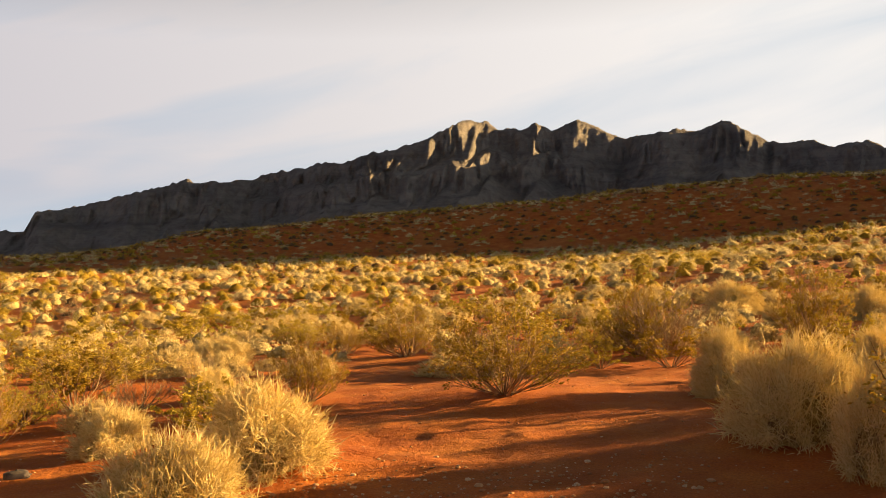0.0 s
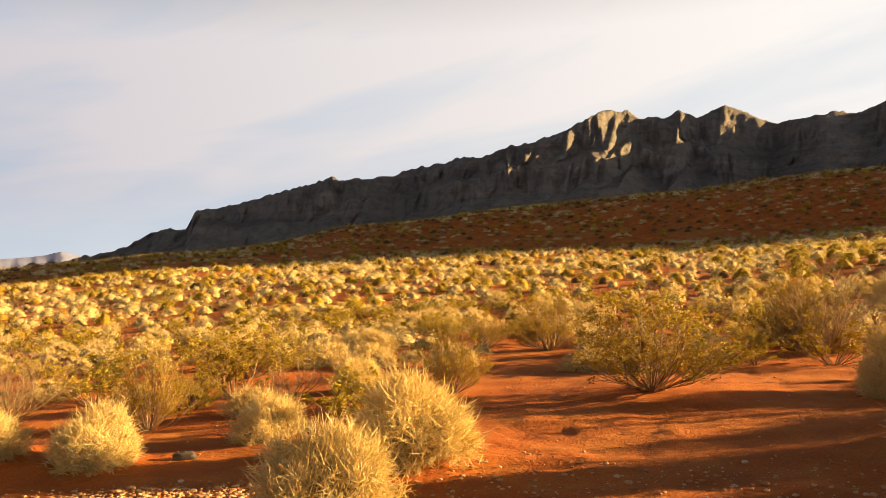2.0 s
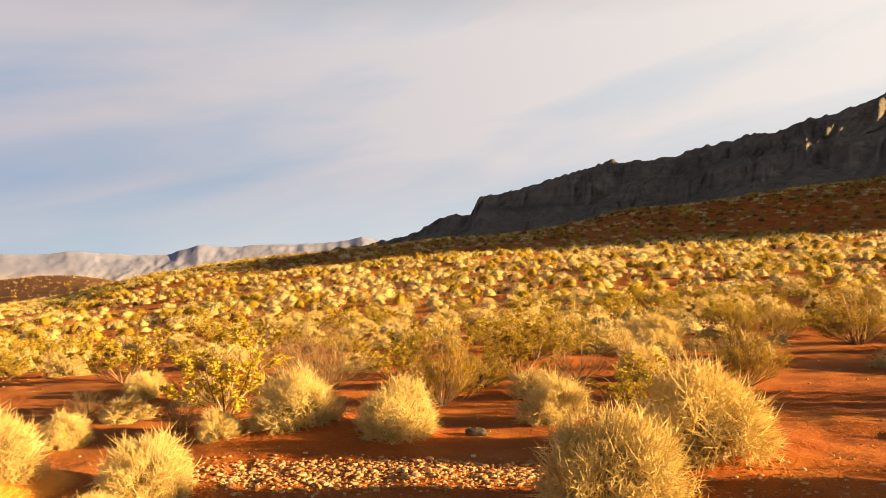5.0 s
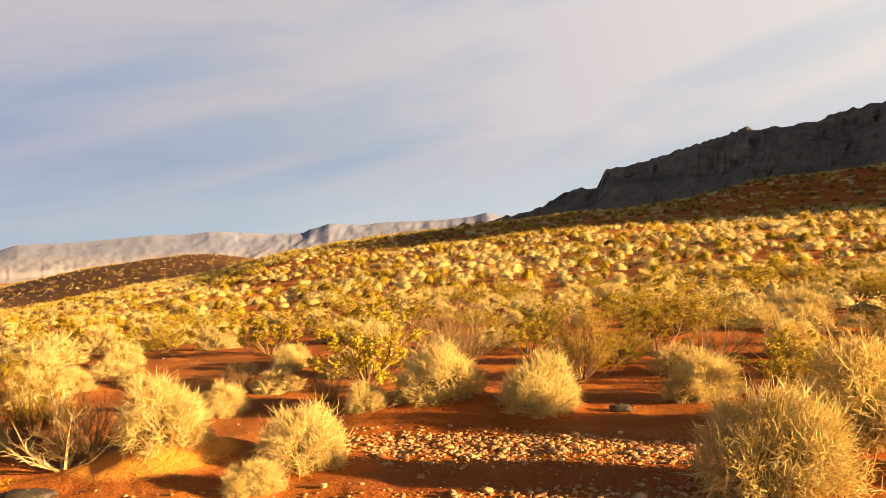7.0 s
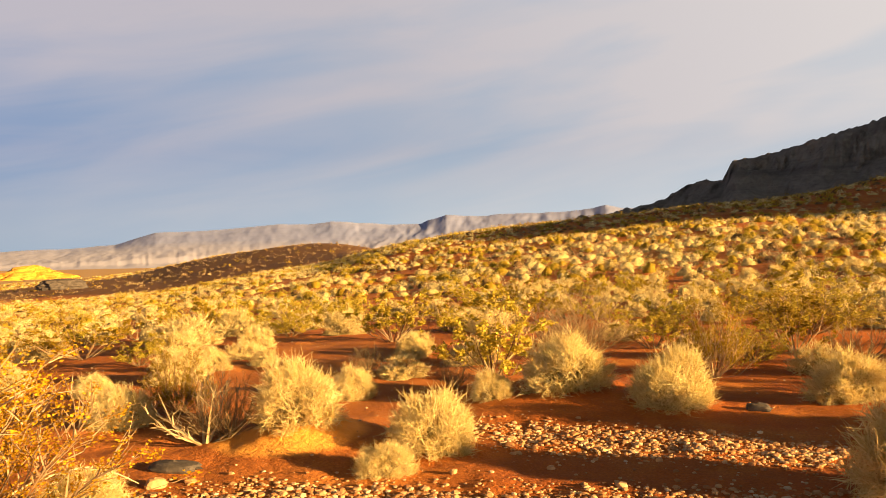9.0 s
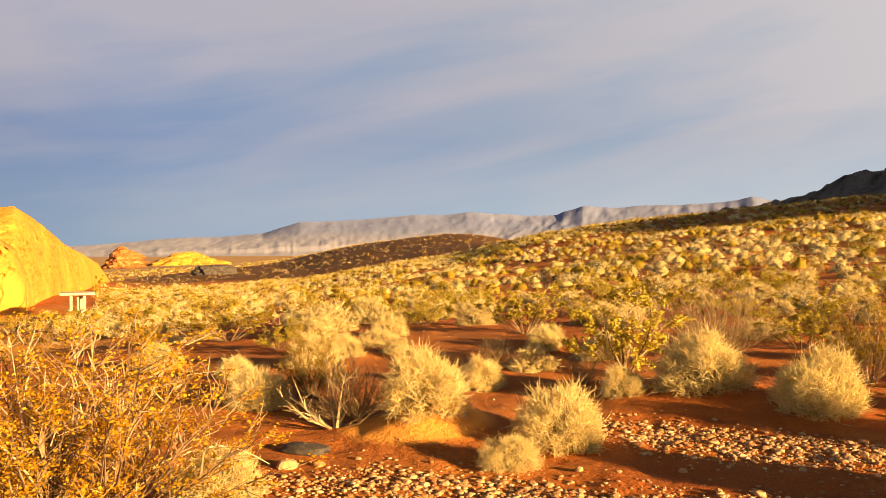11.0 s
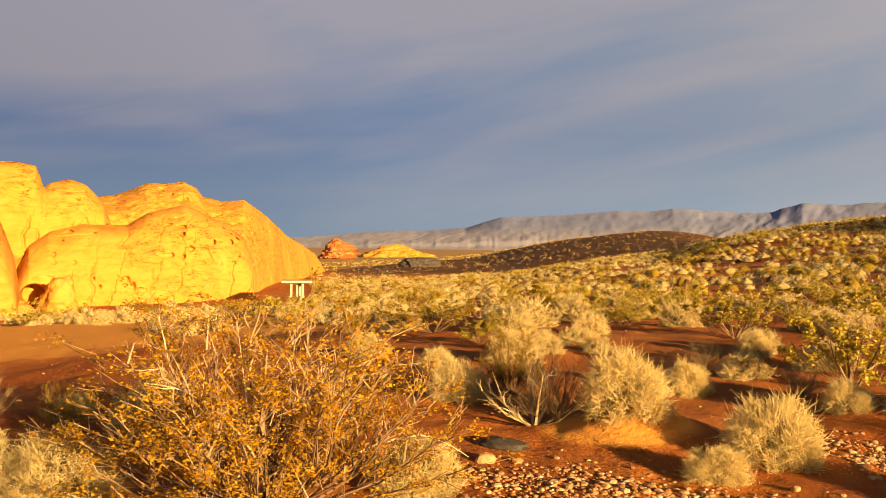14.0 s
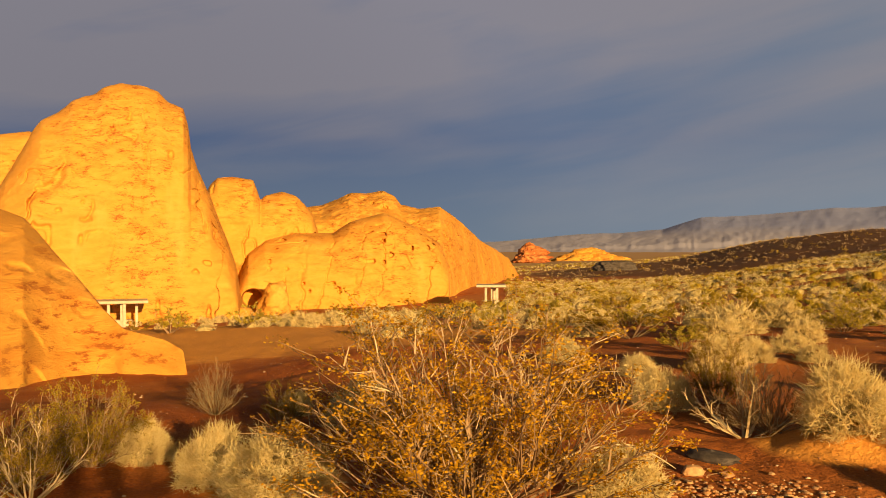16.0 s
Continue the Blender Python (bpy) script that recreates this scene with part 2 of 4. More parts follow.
def straw_mat_look(n):
    p = place(n)
    fine = n.noise(p, 55, 4, 0.7)
    fine = n.calc("ADD", n.calc("MULTIPLY", fine, 0.6), n.calc("MULTIPLY", n.noise(p, 7, 4, 0.65), 0.4))
    col = n.ramp(fine, [(0.36, (0.13, 0.095, 0.04)), (0.5, (0.43, 0.345, 0.15)), (0.64, (0.72, 0.60, 0.29))])
    return col, n.calc("ADD", fine, n.noise(p, 12, 3, 0.6))


STRAW_MAT = material("matted_straw", straw_mat_look, 0.9, 1.0, 0.05)
# the shade inside far bushes, put in as a dark core colour
SHADED_THATCH = material("dark_inner_twigs", plant_look((0.10, 0.06, 0.03), (0.14, 0.085, 0.04), (0.18, 0.11, 0.05)))


# ---- the lie of the land ----
def lattice(ix, iy, iz, seed):
    h = (ix * 374761393 + iy * 668265263 + iz * 2147483647 + seed * 974711) & 0x7fffffff
    h = ((h ^ (h >> 13)) * 1274126177) & 0x7fffffff
    return ((h ^ (h >> 16)) & 0xffff) / 65535.0


def vnoise(x, y, z=0.0, seed=0):
    """Smooth noise from -1 to 1 on arrays."""
    x, y, z = np.broadcast_arrays(np.asarray(x, float), np.asarray(y, float), np.asarray(z, float))
    ix, iy, iz = (np.floor(a).astype(np.int64) for a in (x, y, z))
    fx, fy, fz = x - ix, y - iy, z - iz
    fx, fy, fz = (a * a * (3 - 2 * a) for a in (fx, fy, fz))
    out = 0
    for dx in (0, 1):
        for dy in (0, 1):
            for dz in (0, 1):
                w = (fx if dx else 1 - fx) * (fy if dy else 1 - fy) * (fz if dz else 1 - fz)
                out = out + w * lattice(ix + dx, iy + dy, iz + dz, seed)
    return out * 2 - 1


def fbm(x, y, z=0.0, octaves=4, seed=0, gain=0.5):
    total, a = 0, 1.0
    for k in range(octaves):
        total = total + a * vnoise(x * 2 ** k, y * 2 ** k, np.asarray(z) * 2 ** k, seed + k)
        a *= gain
    return total


def smooth(a, b, v):
    t = np.clip((v - a) / (b - a), 0, 1)
    return t * t * (3 - 2 * t)


# heights of the land: turn from +y to the left in degrees, then z at 15, 34, 60, 100, 170 and 300 m
RADII = np.array((0.0, 8.0, 15.0, 34.0, 60.0, 100.0, 170.0, 300.0, 900.0, 5200.0))
# the rise at -58 to -36 is unseen, added to shade the long hill
LAND_EAST = ((-180, 0.0, -0.5, -1, -2, -3, -4), (-110, 0.0, 0.0, 0.0, 0.0, 0.0, 0.0), (-72, 0.0, 0.0, 0.0, 0.0, 0.0, 4.0), (-58, 0.0, 0.1, 0.3, 1.0, 3.0, 22.0),
             (-46, 0.0, 0.3, 1.2, 3.4, 13.0, 69.0), (-36, 0.0, 0.4, 2.2, 5.5, 23.0, 38.0),
             (-28, 0.0, 0.5, 3.0, 6.4, 19.7, 22.0), (-16, 0.0, 0.5, 2.8, 5.6, 19.5, 14.0), (-8, 0.0, 0.5, 2.6, 5.3, 18.6, 12.0),
             (0, 0.0, 0.5, 2.6, 5.4, 17.8, 11.0), (8, 0.0, 0.4, 2.4, 5.6, 16.2, 10.0), (15, 0.0, 0.3, 2.2, 5.5, 14.7, 9.0))
LAND_WEST = ((22, 0.0, 0.2, 1.8, 5.2, 11.3, 7.0), (30, 0.0, 0.0, 1.2, 4.6, 10.1, 5.0), (43, 0.0, -0.5, 0.2, 2.2, 6.9, 3.0),
             (49, 0.0, -0.7, -0.5, 0.8, 4.0, 4.5), (54, 0.0, -0.8, -0.8, -0.6, 0.4, 7.9), (60, 0.0, -1.0, -1.4, -2.2, -2.4, 5.0),
             (67, -0.08, -1.1, -2.0, -3.8, -5.0, -2.4), (80, -0.30, -1.6, -2.9, -5.2, -6.2, -7.0), (95, -0.70, -1.5, -4.0, -6.3, -6.3, -7.0),
             (104, -0.80, -1.6, -4.3, -6.5, -6.3, -7.0), (140, -0.30, -1.5, -3.0, -4.0, -4.0, -5.0), (180, 0.0, -0.5, -1, -2, -3, -4))
LAND = np.array(LAND_EAST + LAND_WEST, float)
# low heaps of sand: x, y, reach, height
HEAPS = ((-5.6, 7.5, 1.1, 0.20), (-6.2, 4.25, 0.6, 0.20), (1.3, 12.8, 1.5, 0.16), (-5.75, -0.28, 0.5, 0.12), (-1.46, 8.3, 0.9, 0.10),
         (-12.5, 0.6, 1.4, 0.16), (-16.0, 0.6, 1.6, 0.25), (-8.5, 3.8, 1.0, 0.12), (3.9, 8.8, 1.1, 0.12), (-2.4, 9.0, 0.9, 0.08))


def hermite(xs, ys, x):
    """Smooth curve through the rows of ys at xs, without overshoot."""
    i = np.clip(np.searchsorted(xs, x) - 1, 0, len(xs) - 2)
    h = xs[i + 1] - xs[i]
    t = np.clip((x - xs[i]) / h, 0, 1)
    d = (ys[1:] - ys[:-1]) / (xs[1:] - xs[:-1])[:, None]
    m = np.zeros_like(ys)
    same = d[1:] * d[:-1] > 0
    m[1:-1] = np.where(same, 2 * d[1:] * d[:-1] / np.where(same, d[1:] + d[:-1], 1), 0)
    t = t[:, None]
    h = h[:, None]
    return ((2 * t ** 3 - 3 * t ** 2 + 1) * ys[i] + (t ** 3 - 2 * t ** 2 + t) * h * m[i]
            + (3 * t ** 2 - 2 * t ** 3) * ys[i + 1] + (t ** 3 - t ** 2) * h * m[i + 1])


def land(x, y):
    """Height of the ground on arrays of x and y."""
    x, y = np.atleast_1d(np.asarray(x, float)), np.atleast_1d(np.asarray(y, float))
    r = np.hypot(x, y)
    az = np.degrees(np.arctan2(-x, y))
    rows = hermite(LAND[:, 0], LAND[:, 1:], az)
    # the long hill stands up steeply from its foot and rounds off at the crest
    on = np.clip((r - 100.0) / 70.0, 0, 1)
    r = np.where((r > 100) & (r < 170), 100 + 70 * (on + smooth(52, 40, az) * (np.interp(on, (0, 0.30, 0.62, 1), (0, 0.18, 0.70, 1)) - on)), r)
    n = len(x)
    cols = np.concatenate([np.zeros((n, 2)), rows, np.full((n, 1), -8.0), np.full((n, 1), -12.0)], axis=1)
    i = np.clip(np.searchsorted(RADII, r) - 1, 0, len(RADII) - 2)
    k = np.arange(n)
    a, b = cols[k, i], cols[k, i + 1]
    h = RADII[i + 1] - RADII[i]
    t = np.clip((r - RADII[i]) / h, 0, 1)
    slopes = np.zeros_like(cols)
    d = (cols[:, 1:] - cols[:, :-1]) / (RADII[1:] - RADII[:-1])
    same = d[:, 1:] * d[:, :-1] > 0
    slopes[:, 1:-1] = np.where(same, 2 * d[:, 1:] * d[:, :-1] / np.where(same, d[:, 1:] + d[:, :-1], 1), 0)
    z = ((2 * t ** 3 - 3 * t ** 2 + 1) * a + (t ** 3 - 2 * t ** 2 + t) * h * slopes[k, i]
         + (3 * t ** 2 - 2 * t ** 3) * b + (t ** 3 - t ** 2) * h * slopes[k, i + 1])
    z = z + 0.035 * fbm(x / 2.3, y / 2.3, 0, 3, 3) * smooth(2, 6, r) + 0.020 * fbm(x / 0.4, y / 0.4, 0, 3, 9)
    z = z + smooth(25, 80, r) * 0.35 * fbm(x / 14, y / 14, 0, 3, 5) + smooth(90, 150, r) * smooth(700, 300, r) * 0.7 * fbm(x / 38, y / 38, 0, 3, 7)
    for hx, hy, reach, up in HEAPS:
        z = z + up * np.exp(-((x - hx) ** 2 + (y - hy) ** 2) / reach ** 2)
    return z


def ground_z(x, y):
    return float(land(x, y)[0])


def mesh_of(name, verts, faces, mat, smooth_faces=True):
    """A mesh from an array of points and an array (or list of arrays) of faces."""
    me = bpy.data.meshes.new(name)
    verts = np.asarray(verts, np.float32)
    groups = faces if isinstance(faces, list) else [faces]
    groups = [np.asarray(g, np.int32) for g in groups if len(g)]
    loops = np.concatenate([g.ravel() for g in groups])
    sizes = np.concatenate([np.full(len(g), g.shape[1], np.int32) for g in groups])
    me.vertices.add(len(verts))
    me.vertices.foreach_set("co", verts.ravel())
    me.loops.add(len(loops))
    me.loops.foreach_set("vertex_index", loops)
    me.polygons.add(len(sizes))
    me.polygons.foreach_set("loop_start", np.concatenate([[0], np.cumsum(sizes)[:-1]]).astype(np.int32))
    me.polygons.foreach_set("use_smooth", np.full(len(sizes), smooth_faces))
    me.update(calc_edges=True)
    me.validate()
    me.materials.append(mat)
    return me


def grid_faces(rows, cols, closed=False):
    i, j = np.meshgrid(np.arange(rows - 1), np.arange(cols if closed else cols - 1), indexing="ij")
    a, b = i * cols + j, i * cols + (j + 1) % cols
    return np.stack([a, b, b + cols, a + cols], -1).reshape(-1, 4)


def polar(az, r):
    return -np.sin(np.radians(az)) * r, np.cos(np.radians(az)) * r


def build_ground():
    az = np.concatenate([np.arange(-180, -40, 4.0), np.arange(-40, 118, 0.3), np.arange(118, 180, 4.0)])
    r = np.concatenate([[0.001, 0.6, 1.2, 1.8], np.geomspace(2.4, 420, 420), np.geomspace(460, 4950, 26)])
    R2, A2 = np.meshgrid(r, az, indexing="ij")
    x, y = polar(A2, R2)
    z = land(x.ravel(), y.ravel())
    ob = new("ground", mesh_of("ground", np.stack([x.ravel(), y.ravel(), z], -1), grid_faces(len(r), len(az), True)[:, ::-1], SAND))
    tagged(ob, "rippled red desert sand rising to a shrub-covered slope", "ground", kind="structure")


# ---- the mountains ----
RIDGE = ((-60, 6.0), (-45, 7.2), (-34, 7.6), (-29, 7.8), (-27.8, 8.4), (-26, 8.2), (-24.8, 8.8), (-22.1, 8.9), (-20.8, 9.9), (-19.3, 10.7),
         (-17.8, 10.1), (-16.5, 10.3), (-13.9, 10.2), (-12.7, 10.0), (-11.1, 11.0), (-9.8, 11.5), (-8, 10.9), (-6.9, 11.5),
         (-6.0, 11.1), (-4.2, 11.25), (-3.6, 11.8), (-1.5, 11.8), (0.7, 10.8), (2.9, 10.15), (5.3, 9.8), (6.1, 9.3), (8.3, 9.3),
         (9.1, 8.95), (11.5, 8.7), (12.9, 8.2), (16.6, 8.0), (17.1, 8.25), (18.2, 7.8), (21.7, 7.0), (23.4, 6.5), (26.3, 6.0),
         (26.9, 4.9), (29.1, 4.7), (30.7, 3.7), (32.6, 3.2), (36.5, 2.55), (42, 1.5), (48, 0.3))
FAR = ((28, 3.2), (33.2, 3.2), (34.5, 3.5), (36.2, 3.2), (39, 3.0), (42.7, 2.95), (45.5, 3.07), (47.2, 2.5), (50, 2.5), (53.5, 2.73),
       (55, 2.58), (57, 2.6), (60.2, 2.33), (65, 2.05), (67.5, 1.35), (70.5, 1.1), (74, 0.95), (79, 0.5), (86, 0.4), (100, 0.4))


def build_mountain():
    az = np.arange(-60, 48.01, 0.11)
    v = np.linspace(0, 1, 150)
    V, A = np.meshgrid(v, az, indexing="ij")
    top = np.interp(az, *np.array(RIDGE).T)[None, :] + 0 * V
    dist = 2000.0 + 130 * fbm(A / 6, 0 * A, 0, 2, 40)
    # buttresses and gullies that slant down to the left
    slant = A - 5.0 * (1 - V) + 0.8 * fbm(A / 3, V * 3, 0, 2, 60)
    rid = 1 - np.abs(fbm(slant / 5.5, V * 1.3, 0, 4, 57, 0.5))
    small = fbm(slant / 1.1, V * 9, 0, 4, 70, 0.6) + 0.9 * (0.55 - np.abs(fbm(slant / 0.55 + 0.3 * V, V * 13, 0, 3, 75, 0.6)))
    # a scree apron below, broken cliff bands on top
    wob = 0.05 * fbm(A / 4, 0 * A, 0, 3, 80)
    shape = (0.40 * V + 0.24 * V ** 2 + 0.12 * smooth(0.60 + wob, 0.68 + wob, V) + 0.12 * smooth(0.78 - wob, 0.84 - wob, V) + 0.12 * smooth(0.92, 1.0, V))
    rim = 1.6 + dist * np.tan(np.radians(top))
    depth = smooth(0, 0.25, V) * smooth(1.0, 0.86, V)
    z = -8 + (rim + 8) * shape + depth * (80 * (rid - 0.72) + 9 * small)
    r = 1000.0 + (dist - 1000.0) * V ** 0.8 + depth * 85 * (rid - 0.7) + smooth(0, 0.25, V) * smooth(1.0, 0.96, V) * (12 + 14 * smooth(0.55, 0.8, V)) * small
    x, y = polar(A, r)
    z[-1] += 4.0 * fbm(az / 0.45, 0 * az, 0, 3, 33)
    # the far side falls away from the rim
    back = []
    for dr, dz in ((60, -18), (220, -90), (700, -380)):
        bx, by = polar(az, dist[-1] + dr)
        back.append(np.stack([bx, by, np.maximum(z[-1] + dz, -20)], -1))
    verts = np.concatenate([np.stack([x, y, z], -1).reshape(-1, 3)] + back)
    ob = new("grey_mountain", mesh_of("grey_mountain", verts, grid_faces(len(v) + 3, len(az))[:, ::-1], CLIFF))
    tagged(ob, "long craggy grey limestone mountain above the desert slope", "mountain", kind="structure")


def build_far_range():
    az = np.arange(28, 100.01, 0.1)
    v = np.linspace(0, 1, 50)
    V, A = np.meshgrid(v, az, indexing="ij")
    crest = np.interp(az, *np.array(FAR).T)
    broad = np.convolve(np.pad(crest, 40, mode="edge"), np.ones(81) / 81, "valid")
    jag = (0.035 + 0.05 * smooth(58, 46, A)) * fbm(A / 2.4, 0 * A, 0, 4, 22)
    top = broad[None, :] + smooth(0.45, 1.0, V) * ((crest - broad)[None, :] + jag)
    r = 3300 + 1200 * V
    rid = 1 - np.abs(fbm(A / 2.6 + 0.5 * V, V * 1.6, 0, 5, 21, 0.6))
    z = -14 + (1.6 + 4500 * np.tan(np.radians(top)) + 14) * (0.45 * V + 0.10 * smooth(0.2, 0.3, V) + 0.45 * V ** 2)
    z = z + smooth(0, 0.3, V) * smooth(1, 0.9, V) * ((5 + 7 * smooth(60, 46, A)) * (rid - 0.75) + 1.2 * fbm(A / 0.5, V * 8, 0, 3, 25)) + 2.5 * smooth(0.08, 0.2, V) * smooth(0.62, 0.4, V) * np.abs(fbm(A / 0.55, V * 0.8, 0, 3, 27))
    x, y = polar(A, r + 20 * smooth(0, 0.3, V) * smooth(1, 0.85, V) * (rid - 0.7))
    ob = new("pale_mountain_range", mesh_of("pale_mountain_range", np.stack([x, y, z], -1).reshape(-1, 3), grid_faces(len(v), len(az))[:, ::-1], HAZY_RANGE))
    tagged(ob, "hazy pale blue-grey mountain range on the horizon", "mountains", kind="structure")


build_ground()
build_mountain()
build_far_range()


# ---- sandstone ----
def outcrop(az, dist, base, wide, deep, tall, seed, label, power=2.6, turn=0.0, lean=0.0, cols=150, rows=70, rough=0.10, square=2.8, mat=None, name="sandstone_outcrop"):
    """A weathered dome or block of bedded sandstone, standing in the ground."""
    u = np.linspace(0, 2 * np.pi, cols, endpoint=False)
    v = np.linspace(0, 1, rows) ** 0.8
    V, U = np.meshgrid(v, u, indexing="ij")
    ring = (1 - V ** power) ** (1 / power) if power else 1 - V
    ring = np.maximum(ring, 0.001) * (1 + 0.22 * (1 - V) ** 2)
    box = (np.abs(np.cos(U)) ** square + np.abs(np.sin(U)) ** square) ** (-1 / square)
    x, y, z = ring * box * np.cos(U) * wide, ring * box * np.sin(U) * deep, V * tall
    size = (wide + deep + tall) / 3
    s = seed * 13.7
    big = fbm(x / size * 1.3 + s, y / size * 1.3, z / size * 1.3, 3, seed)
    mid = fbm(x / size * 5 + s, y / size * 5, z / size * 5, 4, seed + 5)
    beds = vnoise(0 * x + s, 0 * x, z / tall * 11 + 0.8 * big, seed + 9)
    clefts = np.abs(vnoise(U * 2.6 + 0.25 * mid, V * 0.7, s, seed + 11))
    cut = -smooth(0.06, 0.0, clefts)
    push = 1 + rough * (1.6 * big + 0.55 * mid + 0.30 * beds) + 0.07 * cut * (rough / 0.1)
    x, y = x * push, y * push
    # small weathered pockets
    pit = smooth(0.50, 0.75, vnoise(x / 1.6 + s, y / 1.6, z / 1.1, seed + 21)) * smooth(0.15, 0.5, vnoise(x / 9 + s, y / 9, z / 6, seed + 22)) * min(size / 12, 1)
    push = 1 - pit * 0.9 / np.maximum(np.hypot(x, y), 1.0)
    x, y = x * push, y * push
    z = z + tall * 0.05 * mid * V * (1 - 0.4 * V) + lean * x * V
    c, sn = math.cos(radians(az + turn)), math.sin(radians(az + turn))
    px, py = polar(az, dist)
    wx, wy = px + x * c - y * sn, py + x * sn + y * c
    verts = np.stack([wx, wy, base - 0.3 + z], -1).reshape(-1, 3)
    cap = len(verts)
    verts = np.concatenate([verts, [verts[-cols:].mean(0)]])
    j = np.arange(cols)
    fan = np.stack([cap - cols + j, cap - cols + (j + 1) % cols, np.full(cols, cap)], -1)
    ob = new(name, mesh_of(name, verts, [grid_faces(rows, cols, True), fan], mat or SANDSTONE))
    return tagged(ob, label, "rock", "sandstone outcrops")


def up_to(dist, el, base):
    return 1.6 + dist * math.tan(radians(el)) - base


def massif(rows, base, seed, label, front=2.6, back=3.0, beds_size=1.1, bulge=0.5, pits=1.0, cracks=1.0, cols=240, rings=150, hollow=None, name="sandstone_cliff"):
    """A long body of bedded sandstone under a crest line of bearing, elevation, distance and depth of its front."""
    az, el, dist, deep = np.array(rows, float).T
    top = 1.6 + dist * np.tan(np.radians(el))
    run = np.concatenate([[0], np.cumsum(np.hypot(np.diff(np.radians(az)) * dist[:-1], np.diff(top)))])
    u = np.linspace(0, run[-1], cols)
    az, top, dist, deep = (np.interp(u, run, a) for a in (az, top, dist, deep))
    # the crest is weathered round between the rows
    soft = np.ones(5) / 5
    top = np.convolve(np.pad(top, 2, mode="edge"), soft, "valid")
    v = np.concatenate([np.linspace(0, 0.5, rings) ** 1.0, np.linspace(0.5, 1, rings // 4)[1:]])
    V, A = np.meshgrid(v * np.pi, az, indexing="ij")
    tall = np.maximum(top - base, 0.02)[None, :] + 0 * V
    c, sn = np.cos(V), np.sin(V)
    p = np.where(c > 0, front, back)
    lean = np.abs(c) ** (2 / p) * np.sign(c)
    rise = np.maximum(sn, 0) ** (2 / p)
    thin = np.minimum(1, tall / 4)
    r = dist[None, :] - deep[None, :] * lean * thin
    z = base - 0.4 + (tall + 0.4) * rise
    x, y = polar(A, r)
    k = 0.25 + 0.75 * smooth(1.0, 0.75, rise)
    big = fbm(x / 9 + seed, y / 9, z / 9, 3, seed)
    mid = fbm(x / 2.6, y / 2.6 + seed, z / 2.2, 4, seed + 4)
    tilt = z + 0.10 * x + 0.5 * big
    beds = vnoise(0 * x + seed, 0 * x, tilt / beds_size, seed + 9) + 0.5 * vnoise(0 * x, 0 * x + seed, tilt / (beds_size * 0.37), seed + 10)
    ridge = np.abs(vnoise(A * 0.55 + 0.20 * mid + 0.03 * z, z / 26.0, seed, seed + 12))
    deep_cut = smooth(0.045, 0.0, ridge) * smooth(-0.1, 0.3, vnoise(A * 0.3, z / 7, 0, seed + 13))
    ledge = smooth(0.06, 0.0, np.abs(vnoise(A * 0.8, tilt / 2.4, 0, seed + 15))) * smooth(0.1, 0.4, vnoise(A * 0.9, z / 3, 0, seed + 16))
    hole = smooth(0.46, 0.66, vnoise(x / 0.75 + seed, y / 0.75, z / 0.95, seed + 21)) * smooth(0.05, 0.4, vnoise(x / 7, y / 7 + seed, z / 3.2, seed + 22))
    push = k * (bulge * (1.3 * big + 0.55 * mid + 0.28 * beds)) - cracks * (0.8 * deep_cut + 0.5 * ledge) * k - pits * 0.6 * hole
    push = push * np.minimum(1, tall / 3)
    if hollow:
        h_az, h_z, wide, high, into = hollow
        push = push - into * smooth(1.0, 0.75, np.hypot((A - h_az) * np.pi / 180 * dist[None, :] / wide, (z - h_z) / high)) * (c > 0)
    x, y = polar(A, r - push * np.where(c > -0.2, 1, -1))
    z = z + smooth(0.5, 1.0, rise) * np.minimum(1, tall / 3) * 0.22 * mid * bulge
    ob = new(name, mesh_of(name, np.stack([x, y, z], -1).reshape(-1, 3), grid_faces(len(v), cols), SANDSTONE))
    return tagged(ob, label, "rock", "sandstone outcrops")


def crest(dist, deep, *line):
    return [(az, el, dist, deep) for az, el in line]


massif(crest(122, 10, (118.0, 2.0), (116.5, 5.0), (114.3, 6.4), (112.5, 6.9), (110.7, 6.9), (109.0, 7.2), (108.2, 6.4), (107.5, 3.0)), -6.2, 3,
       "rounded orange sandstone dome behind the slab", 3.0)
massif(crest(106, 12, (112.6, -3.0), (111.9, 0.7), (110.7, 3.8), (110.1, 4.9), (108.9, 7.2), (108.4, 7.9), (107.4, 8.5), (106.6, 9.3), (105.3, 9.7), (104.8, 10.2),
             (103.8, 10.5), (102.6, 10.5), (101.5, 10.2), (100.8, 9.5), (99.9, 9.2), (99.6, 8.1), (99.4, 6.6), (99.0, 5.3), (98.2, 3.6), (97.6, 1.9), (97.0, 0.4), (96.5, -1.1), (96.1, -3.6)), -6.2, 1,
       "tall rounded tower of glowing orange sandstone with red stains", 2.3, cols=420, rings=230)
massif(crest(123, 8, (99.2, -2.0), (98.8, 0.8), (98.6, 3.4), (98.2, 4.2), (97.7, 4.7), (96.6, 4.8), (95.4, 4.6), (95.1, 3.9), (94.9, 3.3), (94.6, 3.6),
             (93.5, 3.9), (92.5, 3.6), (92.0, 3.1), (91.4, 2.4), (90.8, 0.5), (90.5, -2.0)), -6.2, 5,
       "two blocky knobs of pocked orange sandstone beside the tower", 3.2, cols=300, rings=140, pits=1.3)
